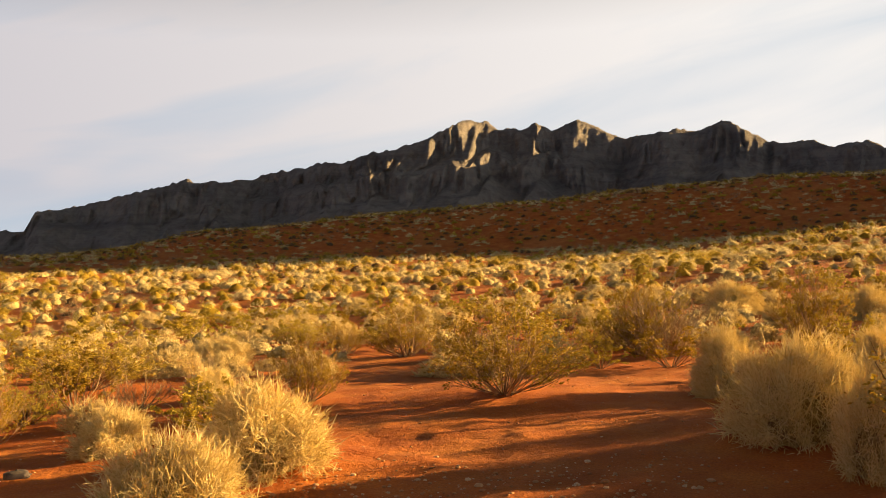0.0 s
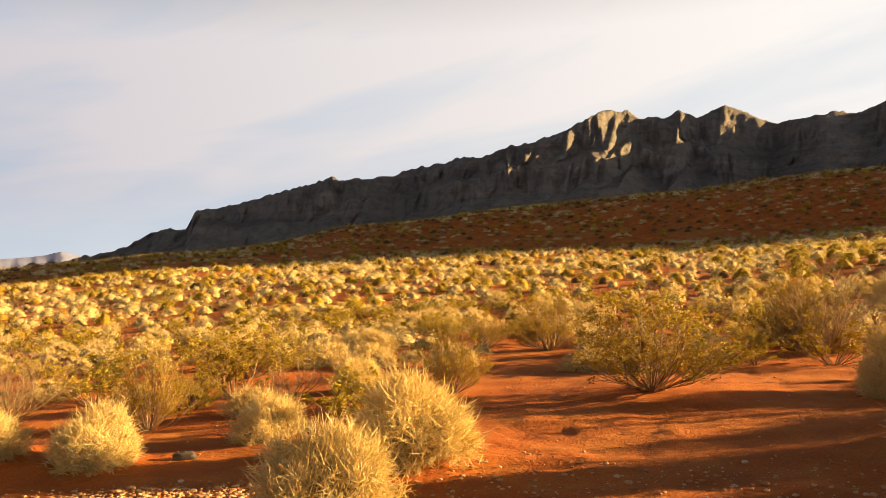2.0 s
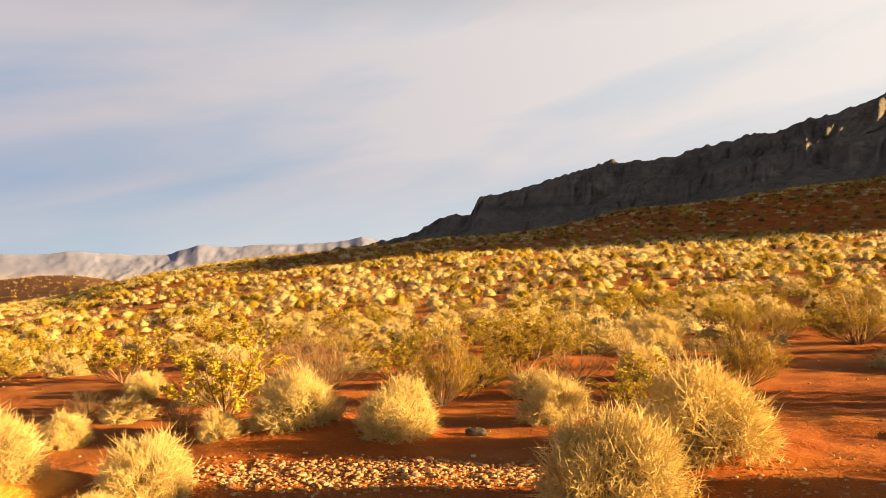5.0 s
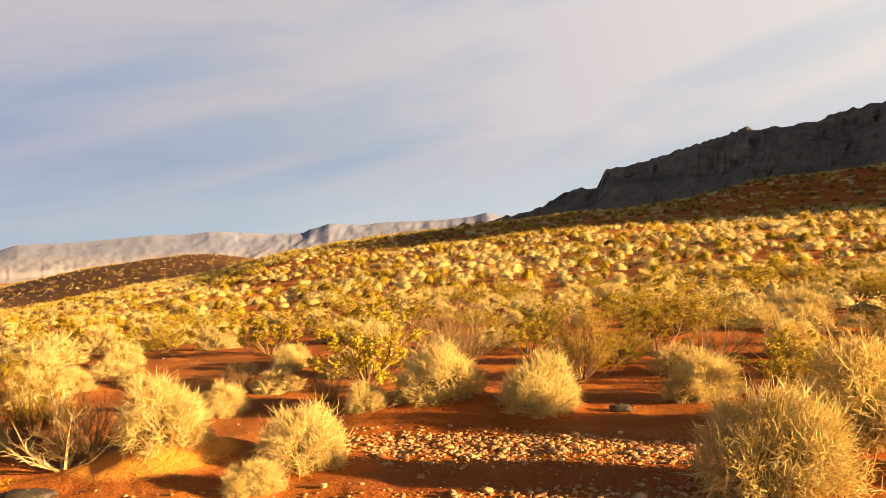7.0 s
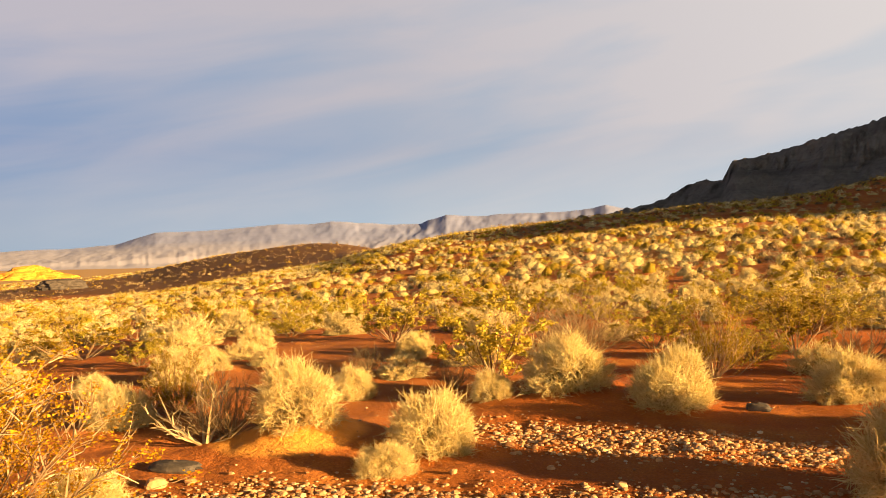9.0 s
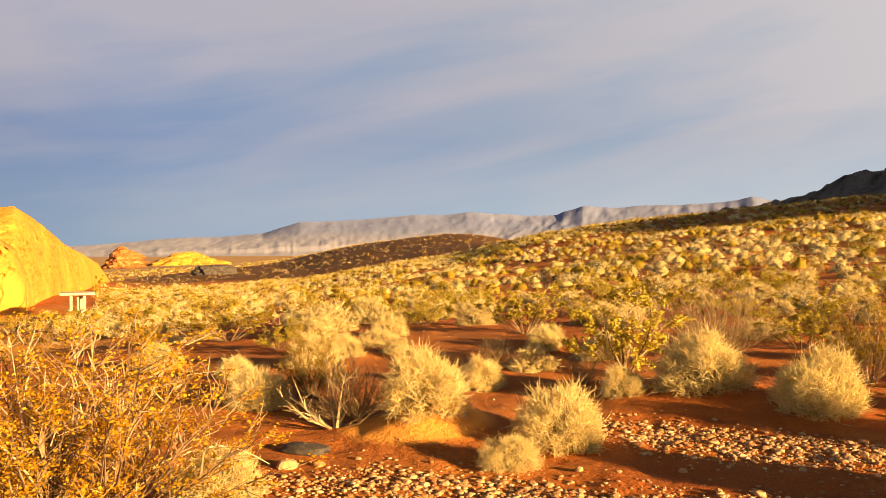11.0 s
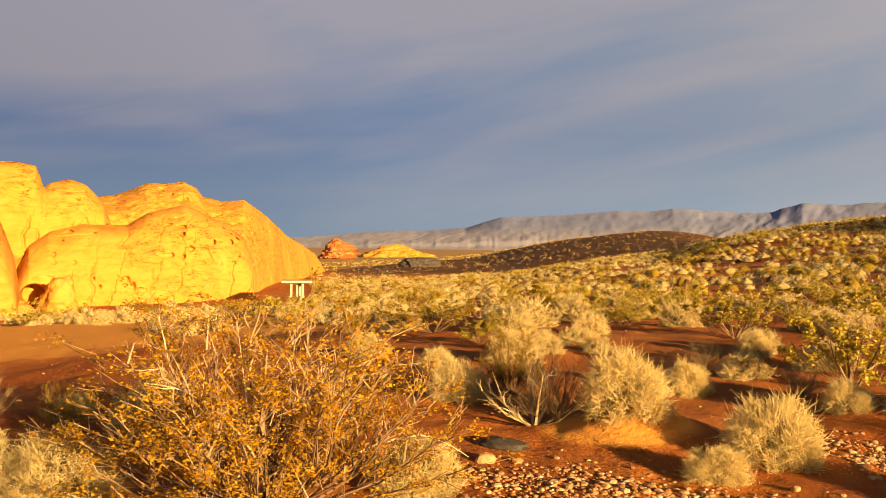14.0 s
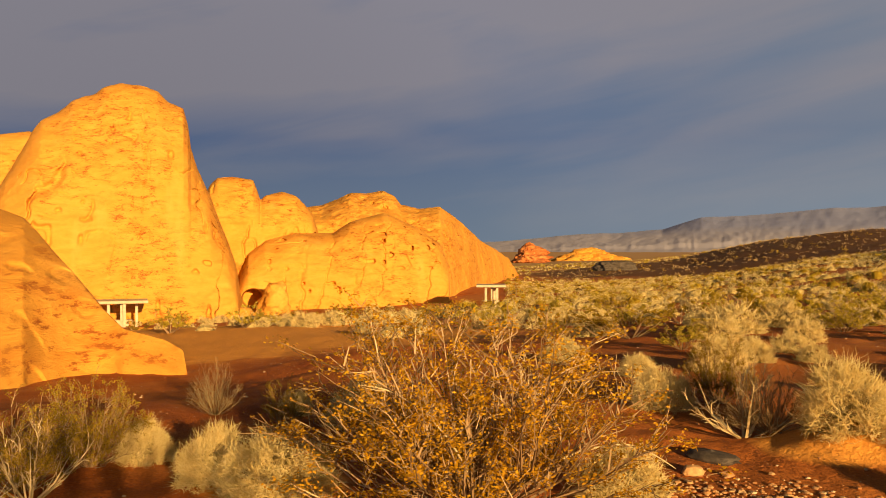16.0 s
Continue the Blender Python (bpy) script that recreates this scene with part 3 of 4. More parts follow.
massif(crest(150, 20, (93.2, 0.0), (91.9, 2.9), (90.8, 3.0), (89.6, 3.5), (88.8, 3.9), (87.7, 3.8), (86.5, 4.0), (85.7, 3.6), (85.3, 3.0), (84.2, 2.8), (82.6, 2.9))
       + [(81.8, 2.4, 156, 20), (80.6, 1.4, 170, 20), (79.8, 0.6, 184, 18), (78.5, -0.2, 205, 15), (77.9, -0.6, 220, 12), (77.0, -2.0, 232, 8)], -6.5, 7,
       "rugged stepped ridge of orange sandstone", 1.9, bulge=1.0, beds_size=1.8, pits=1.3, cols=420, rings=160)
massif(crest(117, 9, (96.9, -4.2), (96.3, -1.9), (95.7, -0.2), (94.6, 0.6), (92.7, 1.1), (90.0, 1.1), (88.8, 1.9), (86.5, 2.5), (84.2, 1.5), (82.6, 0.4), (82.0, -1.1), (81.85, -4.5)), -6.2, 10,
       "smooth bulging wall of orange sandstone pocked with holes", 2.4, cols=420, rings=170, bulge=0.42, pits=1.5, cracks=0.5, hollow=(95.4, -4.9, 1.7, 1.5, 4.2))
massif([(128.0, 6.0, 31, 14), (121.5, 5.8, 29, 12.5), (116.5, 4.6, 27, 11), (110.7, 2.6, 24, 8.2), (109.2, 2.0, 23, 7.2), (107.6, 0.0, 21.5, 5.6), (104.6, -3.8, 19.6, 3.4),
        (103.4, -5.1, 18.8, 2.5), (100.8, -5.9, 18.0, 1.6), (99.7, -6.6, 17.6, 1.1), (99.4, -8.4, 17.4, 0.8)], -1.3, 11,
       "sloping slab of pale orange sandstone with a low bedded foot", 1.35, cols=420, rings=170, bulge=0.14, beds_size=0.5, pits=0.25, cracks=0.0)

outcrop(76.4, 520, -7.5, 10, 9, up_to(520, 0.55, -7.5), 13, "distant red sandstone knob", 1.5, rough=0.34, mat=RED_ROCK)
outcrop(72.2, 560, -7.5, 19, 10, up_to(560, 0.15, -7.5), 14, "distant low yellow sandstone ledge", 1.6, rough=0.34)
outcrop(70.6, 250, -4.9, 5.7, 4, up_to(250, -0.75, -4.9), 15, "small dark flat-topped outcrop on the plain", 5.0, rough=0.12, mat=SLATE, name="dark_outcrop")


# ---- plants ----
def part(name, data, parent, label=""):
    """A mesh as one part under a thing."""
    ob = new(name, data)
    ob.parent = parent
    return tagged(ob, label)


class Sprigs:
    """Gathers tapering three-sided twigs and small leaves."""

    def __init__(self):
        self.v, self.t, self.q, self.n = [], [], [], 0

    def twigs(self, a, b, c, ra, rb):
        """From a over b to the point c, on arrays of points."""
        k = len(a)
        d = c - a
        side = np.cross(d, np.random.normal(size=(k, 3)))
        side /= np.linalg.norm(side, axis=1, keepdims=True) + 1e-9
        other = np.cross(d, side)
        other /= np.linalg.norm(other, axis=1, keepdims=True) + 1e-9
        pts = []
        for base, rad in ((a, ra), (b, rb)):
            for w in range(3):
                pts.append(base + np.reshape(rad, (-1, 1)) * (math.cos(w * 2.094) * side + math.sin(w * 2.094) * other))
        pts.append(c)
        self.v.append(np.stack(pts, 1).reshape(-1, 3))
        o = self.n + 7 * np.arange(k)[:, None]
        for w in range(3):
            x = (w + 1) % 3
            self.q.append(o + np.array([w, x, 3 + x, 3 + w]))
            self.t.append(o + np.array([3 + w, 3 + x, 6]))
        self.n += 7 * k

    def leaves(self, p, size, up=0.3):
        k = len(p)
        d = np.random.normal(size=(k, 3)) + (0, 0, up)
        d /= np.linalg.norm(d, axis=1, keepdims=True)
        s = np.cross(d, np.random.normal(size=(k, 3)))
        s /= np.linalg.norm(s, axis=1, keepdims=True) + 1e-9
        l = size * np.random.uniform(0.6, 1.4, (k, 1))
        self.v.append(np.stack([p, p + d * l * 0.5 + s * l * 0.32, p + d * l, p + d * l * 0.5 - s * l * 0.32], 1).reshape(-1, 3))
        self.q.append(self.n + 4 * np.arange(k)[:, None] + np.arange(4))
        self.n += 4 * k

    def dome(self, at, size, rings=5, around=11, rough=0.16):
        """A lumpy closed mound of tangled growth with its foot at the point at."""
        ang = np.arange(around) * 2 * np.pi / around + np.random.uniform(0, 1)
        rows = []
        for up in np.linspace(-0.06, 0.94, rings):
            rad = math.sqrt(max(1 - up * up, 0.0)) * np.random.uniform(1 - rough, 1 + rough, around)
            rows.append(np.stack([np.cos(ang) * rad, np.sin(ang) * rad, up + np.random.uniform(-0.5, 0.5, around) * rough], -1))
        pts = np.concatenate(rows + [np.array([[0, 0, 1.0]])])
        self.v.append(pts * size + at)
        self.q.append(self.n + grid_faces(rings, around, True))
        j = np.arange(around)
        self.t.append(self.n + (rings - 1) * around + np.stack([j, (j + 1) % around, 0 * j + around], -1))
        self.n += rings * around + 1

    def mesh(self, name, mat, soft=False):
        return mesh_of(name, np.concatenate(self.v), [np.concatenate(g) for g in (self.q, self.t) if g], mat, soft)


def on_dome(k, low=-0.05):
    """Directions spread over a dome."""
    z = np.random.uniform(low, 1, k)
    a = np.random.uniform(0, 2 * np.pi, k)
    s = np.sqrt(np.maximum(1 - z * z, 0))
    return np.stack([s * np.cos(a), s * np.sin(a), z], -1)


def tuft_meshes(seed, clumps, each, thick, short, long_most):
    """A dense rounded shrub, 1 m wide and about 0.6 m high: curled brushes of fine dry twigs on the ends of its branches."""
    np.random.seed(seed)
    inner, outer, heart = Sprigs(), Sprigs(), Sprigs()
    squash = np.array((0.5, 0.5, 0.58))
    lobes = on_dome(6, 0.1)
    d = on_dome(clumps, -0.04)
    reach = (0.58 + 0.33 * np.max(d @ lobes.T, axis=1) ** 3) * np.random.uniform(0.78, 1.10, clumps)
    hub = d * reach[:, None] * squash
    start = d * (0.07, 0.07, 0)
    inner.twigs(start, (start + hub) * 0.5 + (0, 0, 0.03) + np.random.normal(size=hub.shape) * 0.02, hub, np.full(clumps, thick * 2.2), np.full(clumps, thick * 1.5))
    # each branch ends in a brush whose twigs curl upwards
    w = np.repeat(np.arange(clumps), each)
    k = len(w)
    way = d[w] * 0.75 + np.random.normal(size=(k, 3)) * 0.7 + (0, 0, 0.15)
    way /= np.linalg.norm(way, axis=1, keepdims=True)
    long = np.random.uniform(short, long_most, (k, 1))
    root = hub[w] + np.random.normal(size=(k, 3)) * 0.028
    bend = root + way * long * 0.55
    tip = bend + (way + np.random.normal(size=(k, 3)) * 0.8 + (0, 0, 0.3)) * long * 0.5
    outer.twigs(root, bend, tip, np.full(k, thick), np.full(k, thick * 0.85))
    end = bend + (way + np.random.normal(size=(k, 3)) * 0.8) * long * 0.42
    outer.twigs(bend, (bend + end) / 2 + np.random.normal(size=(k, 3)) * 0.006, end, np.full(k, thick * 0.85), np.full(k, thick * 0.7))
    heart.dome((0, 0, 0), squash * 0.54, 8, 18, 0.24)
    return inner.mesh("branchwork", BARK), outer.mesh("foliage", STRAW), heart.mesh("thatch", STRAW_MAT, True)


def bush_meshes(seed, stems, leaves, leaf, thick, leaf_mat, spread=0.62, side=7, bark=None):
    """An open vase-shaped shrub, 1 m wide and 1 m high before it is scaled."""
    np.random.seed(seed)
    wood, green = Sprigs(), Sprigs()
    a = np.random.uniform(0, 2 * np.pi, stems)
    lean = np.sqrt(np.random.uniform(0.01, 1, stems))
    out = np.stack([np.cos(a), np.sin(a), 0 * a], -1)
    foot = out * np.random.uniform(0.0, 0.07, (stems, 1))
    high = (1.0 - 0.66 * lean ** 2.4) * np.random.uniform(0.72, 1.02, stems)
    top = foot + out * (lean * spread * 0.8)[:, None] + np.stack([0 * a, 0 * a, high], -1)
    mid = foot + (top - foot) * (0.56, 0.56, 0.44) + np.random.normal(size=top.shape) * 0.025
    wood.twigs(foot, mid, top, np.full(stems, thick), np.full(stems, thick * 0.6))
    # side shoots
    which = np.repeat(np.arange(stems), side)
    t = np.random.uniform(0.25, 1.0, len(which))[:, None]
    lower, upper = foot[which] + (mid - foot)[which] * (t / 0.5), mid[which] + (top - mid)[which] * ((t - 0.5) / 0.5)
    start = np.where(t < 0.5, lower, upper)
    d = (top - mid)[which]
    d = d / (np.linalg.norm(d, axis=1, keepdims=True) + 1e-9) + np.random.normal(size=start.shape) * (0.42, 0.42, 0.25) + (0, 0, 0.15)
    d /= np.linalg.norm(d, axis=1, keepdims=True)
    end = start + d * np.random.uniform(0.08, 0.24, (len(which), 1))
    wood.twigs(start, (start + end) / 2 + np.random.normal(size=end.shape) * 0.012, end, np.full(len(which), thick * 0.45), np.full(len(which), thick * 0.3))
    # finer shoots
    w2 = np.repeat(np.arange(len(which)), 2)
    s2 = start[w2] + (end - start)[w2] * np.random.uniform(0.3, 0.9, (len(w2), 1))
    e2 = s2 + np.random.normal(size=s2.shape) * 0.032 + d[w2] * 0.07
    wood.twigs(s2, (s2 + e2) / 2, e2, np.full(len(w2), thick * 0.28), np.full(len(w2), thick * 0.2))
    woody = wood.mesh("branchwork", bark or BARK)
    if not leaves:
        return woody, None, None
    bearing_shoots = np.random.permutation(len(w2))[:max(int(len(w2) * 0.42), 8)]
    pick = np.random.choice(bearing_shoots, leaves)
    along = np.random.uniform(0.35, 1.05, (leaves, 1))
    p = s2[pick] + (e2 - s2)[pick] * along + np.random.normal(size=(leaves, 3)) * 0.012
    pick2 = np.random.randint(0, len(which), leaves // 4)
    p2 = start[pick2] + (end - start)[pick2] * np.random.uniform(0.5, 1.05, (leaves // 4, 1)) + np.random.normal(size=(leaves // 4, 3)) * 0.009
    green.leaves(np.concatenate([p, p2]), leaf)
    return woody, green.mesh("foliage", leaf_mat), None


KINDS = {
    # kind: name, labels for near and for middle distance, natural height of the mesh
    "pale": ("straw_shrub", "dense rounded straw-coloured shrub of fine dry twigs on red sand", 0.62),
    "olive": ("creosote_bush", "open olive-brown desert bush with dark stems on red sand", 1.0),
    "lime": ("yellow_green_shrub", "yellow-green leafy desert shrub on red sand", 1.0),
    "dead": ("bare_shrub", "leafless grey-brown tangle of dry branches on red sand", 1.0),
}
KINDS["bleached"] = ("bleached_shrub", "bleached bare branching sticks of a dead shrub on red sand", 1.0)
STOCK = {}
for level, clumps, each, thick, short, most in (("near", 200, 23, 0.0031, 0.045, 0.145), ("mid", 100, 14, 0.0054, 0.05, 0.145), ("low", 58, 11, 0.0084, 0.06, 0.15)):
    for k in range(4 if level == "near" else 3):
        STOCK["pale", level, k] = tuft_meshes(100 + k, clumps, each, thick, short, most)
for level, stems, leaves, leaf, thick, side in (("near", 60, 9500, 0.0175, 0.0056, 9), ("mid", 20, 2600, 0.030, 0.008, 5), ("low", 11, 1000, 0.046, 0.011, 4)):
    for k in range(3):
        STOCK["olive", level, k] = bush_meshes(200 + k, stems, leaves, leaf, thick, OLIVE, 0.62, side)
        STOCK["lime", level, k] = bush_meshes(300 + k, stems, int(leaves * 1.3), leaf * 1.1, thick, LIME, 0.60, side)
        STOCK["dead", level, k] = bush_meshes(400 + k, int(stems * 1.2), 0, 0, thick * 0.8, None, 0.66, side + 3, DEAD)
STOCK["bleached", "near", 0] = bush_meshes(501, 13, 0, 0, 0.017, None, 0.8, 5, PALE_WOOD)
STOCK["bleached", "near", 1] = bush_meshes(502, 9, 0, 0, 0.015, None, 0.9, 4, PALE_WOOD)
STOCK["olive", "hero", 0] = bush_meshes(77, 105, 26000, 0.0112, 0.0068, RUSTY, 0.68, 8)
MODELS = {}


def shrub(kind, level, k, x, y, wide, tall, turn):
    """A shrub with its parts, or a copy of one, standing on the ground."""
    name, label, natural = KINDS[kind]
    key = kind, level, k
    m = pose(x, y, ground_z(x, y) - 0.015, 0, 0, turn)
    s = (wide * 1.04, wide * 1.04, tall / natural)
    if key not in MODELS:
        ob = new(name)
        ob.empty_display_size = 0.1
        for data in STOCK[key]:
            if data:
                part(data.name.split(".")[0], data, ob)
        tagged(ob, label, "shrub", "desert shrubs")
        MODELS[key] = ob
        ob.matrix_basis = m @ Matrix.Diagonal((*s, 1))
        return ob
    ob = copy_thing(MODELS[key], m)
    ob.scale = s
    return ob


# shrubs close by: x, y, width, height, kind
TRACKSIDE = (
    (1.18, 12.07, 2.17, 1.38, 'olive'), (-0.61, 20.90, 2.01, 1.37, 'olive'), (-2.34, 22.28, 0.93, 0.93, 'olive'), (5.22, 18.21, 2.46, 1.62, 'dead'),
    (4.80, 19.02, 1.61, 1.75, 'olive'), (4.26, 20.26, 1.42, 0.74, 'lime'), (9.18, 19.81, 1.64, 2.01, 'olive'), (3.78, 8.19, 1.33, 1.08, 'pale'),
    (4.43, 12.11, 1.15, 1.06, 'pale'), (3.86, 6.80, 0.70, 1.02, 'pale'), (7.70, 14.08, 0.88, 0.77, 'pale'), (10.79, 29.63, 1.94, 1.40, 'pale'),
    (13.73, 25.93, 1.60, 1.10, 'pale'), (-1.80, 12.95, 1.13, 1.13, 'olive'), (-4.08, 25.80, 1.62, 0.81, 'lime'),
)
BANK = (
    (-1.59, 5.84, 1.01, 0.77, 'pale'), (-1.38, 7.83, 1.33, 0.83, 'pale'), (-3.26, 9.05, 0.87, 0.57, 'pale'), (-3.53, 13.61, 0.92, 0.60, 'pale'),
    (-5.28, 9.98, 1.02, 1.10, 'olive'), (-4.44, 7.51, 0.92, 0.61, 'pale'), (-5.52, 7.19, 0.96, 0.61, 'pale'), (-7.81, 10.68, 1.57, 1.11, 'dead'),
    (-7.11, 7.02, 0.42, 0.42, 'dead'), (-6.06, 6.55, 0.50, 0.32, 'pale'), (-8.71, 9.04, 0.83, 0.46, 'pale'), (-10.32, 9.35, 0.60, 0.39, 'pale'),
    (-6.50, 16.02, 2.27, 1.07, 'lime'), (-5.47, 11.57, 0.89, 0.62, 'lime'), (-5.38, 21.37, 1.67, 0.73, 'pale'),
)
HOLLOW = (
    (-5.06, 4.76, 0.78, 0.53, 'pale'), (-4.81, 3.99, 0.44, 0.27, 'pale'), (-6.19, 4.14, 0.83, 0.57, 'pale'), (-7.70, 5.92, 0.57, 0.41, 'pale'),
    (-7.94, 3.90, 0.68, 0.71, 'olive'), (-7.90, 3.29, 0.60, 0.42, 'pale'), (-6.70, 3.77, 0.81, 0.59, 'dead'), (-9.98, 8.95, 0.56, 0.42, 'pale'),
    (-9.37, 7.52, 0.50, 0.42, 'dead'), (-10.56, 5.19, 0.73, 0.49, 'pale'), (-11.24, 6.05, 0.62, 0.40, 'pale'),
)
FORE = (
    (-5.09, 0.92, 1.98, 1.35, 'olive'), (-5.20, 1.88, 0.62, 0.41, 'pale'), (-5.50, -0.30, 0.72, 0.43, 'pale'), (-5.91, -0.77, 0.50, 0.40, 'pale'),
    (-6.59, -1.35, 0.42, 0.34, 'pale'), (-8.35, -0.30, 0.35, 0.23, 'pale'), (-7.85, -0.41, 0.33, 0.44, 'olive'), (-8.37, -1.09, 0.44, 0.53, 'dead'),
    (-6.77, -2.08, 0.54, 0.44, 'dead'), (-6.41, -1.71, 0.70, 0.70, 'olive'), (-5.85, -1.98, 0.74, 0.61, 'olive'), (-7.72, 0.32, 0.70, 0.48, 'pale'),
    (-12.51, 3.62, 0.72, 0.40, 'pale'), (-10.31, 3.97, 0.53, 0.30, 'pale'),
)
NEAR = (TRACKSIDE, BANK, HOLLOW, FORE)
for n, (x, y, wide, tall, kind) in enumerate(row for rows in NEAR for row in rows):
    big = kind == "olive" and wide > 1.5 and math.hypot(x, y) < 7
    shrub(kind, "hero" if big else "near", 0 if big else n % (4 if kind == "pale" else 3), x, y, wide, tall, (n * 137) % 360)


# dead wood standing in the sand
for n, (x, y, wide, tall) in enumerate(((-5.62, -1.86, 0.55, 0.62), (-5.28, -2.12, 0.42, 0.46), (-6.75, 3.55, 0.95, 0.62), (-7.05, 3.75, 0.5, 0.85), (-8.6, 2.1, 0.5, 0.6))):
    shrub("bleached", "near", n % 2, x, y, wide, tall, n * 97)


def bough(points, thick, fork, parent, label):
    """A bent bough that tapers along the points, with side twigs, as a part of a bush."""
    pts = [Vector(p) for p in points]
    curve = []
    for k in range(len(pts) - 1):
        a, b = pts[k], pts[k + 1]
        before, after = pts[max(k - 1, 0)], pts[min(k + 2, len(pts) - 1)]
        for t in (0, 0.25, 0.5, 0.75):
            curve.append(0.5 * (2 * a + (b - before) * t + (2 * before - 5 * a + 4 * b - after) * t ** 2 + (3 * a - before - 3 * b + after) * t ** 3))
    curve.append(pts[-1])
    side, verts, count = 6, [], len(curve)
    for k, c in enumerate(curve):
        along = (curve[min(k + 1, count - 1)] - curve[max(k - 1, 0)]).normalized()
        u = along.orthogonal().normalized()
        w = along.cross(u)
        rad = thick * (1 - 0.8 * k / (count - 1)) * (1 + 0.15 * math.sin(k * 2.3))
        verts += [c + rad * (math.cos(q * math.tau / side) * u + math.sin(q * math.tau / side) * w) for q in range(side)]
    twigs = Sprigs()
    twigs.v.append(np.array([v[:] for v in verts]))
    twigs.q.append(grid_faces(count, side, True))
    twigs.n = len(verts)
    np.random.seed(fork)
    picks = np.random.randint(count // 3, count - 1, fork)
    start = np.array([curve[k][:] for k in picks])
    end = start + np.array([(curve[k + 1] - curve[k]).normalized()[:] for k in picks]) * 0.10 + np.random.normal(size=(fork, 3)) * 0.06
    twigs.twigs(start, (start + end) / 2 + np.random.normal(size=(fork, 3)) * 0.012, end, np.full(fork, thick * 0.35), np.full(fork, thick * 0.25))
    ob = part("bough", twigs.mesh("bough", PALE_WOOD), parent, label)
    ob.matrix_parent_inverse = parent.matrix_basis.inverted()
    return ob


hero = MODELS["olive", "hero", 0]
bough(((-5.05, 1.05, 0.06), (-4.98, 1.45, 0.34), (-4.95, 1.80, 0.42), (-4.95, 2.00, 0.36), (-4.95, 2.16, 0.26)), 0.011, 5, hero, "bare drooping bough")
bough(((-5.10, 0.80, 0.06), (-5.15, 0.35, 0.36), (-5.25, 0.05, 0.45), (-5.30, -0.18, 0.56)), 0.010, 7, hero, "bare bough reaching outwards")
bough(((-5.00, 0.75, 0.05), (-4.72, 0.45, 0.14), (-4.62, 0.15, 0.17), (-4.55, -0.05, 0.10)), 0.009, 4, hero, "bare bough low over the sand")
bough(((-5.00, 0.95, 0.10), (-4.75, 0.70, 0.55), (-4.70, 0.42, 0.80), (-4.72, 0.20, 0.86)), 0.008, 6, hero, "bare pale bough")


rng = np.random.RandomState(11)
TAKEN = [(x, y, 0.5 * w) for rows in NEAR for x, y, w, h, kind in rows]
# stretches of bare sand: x, y, reach
BARE = ((0.6, 9.5, 2.6), (1.8, 12.5, 2.4), (-1.6, 15.0, 1.8), (-0.6, 18.5, 1.6), (3.5, 14.5, 2.0), (-4.5, 5.5, 2.0), (-5.5, 8.0, 1.5), (-3.0, 3.0, 3.5),
        (-14, -1.0, 6.0), (-18, -2.0, 6.0), (-26, -4.0, 5.0))


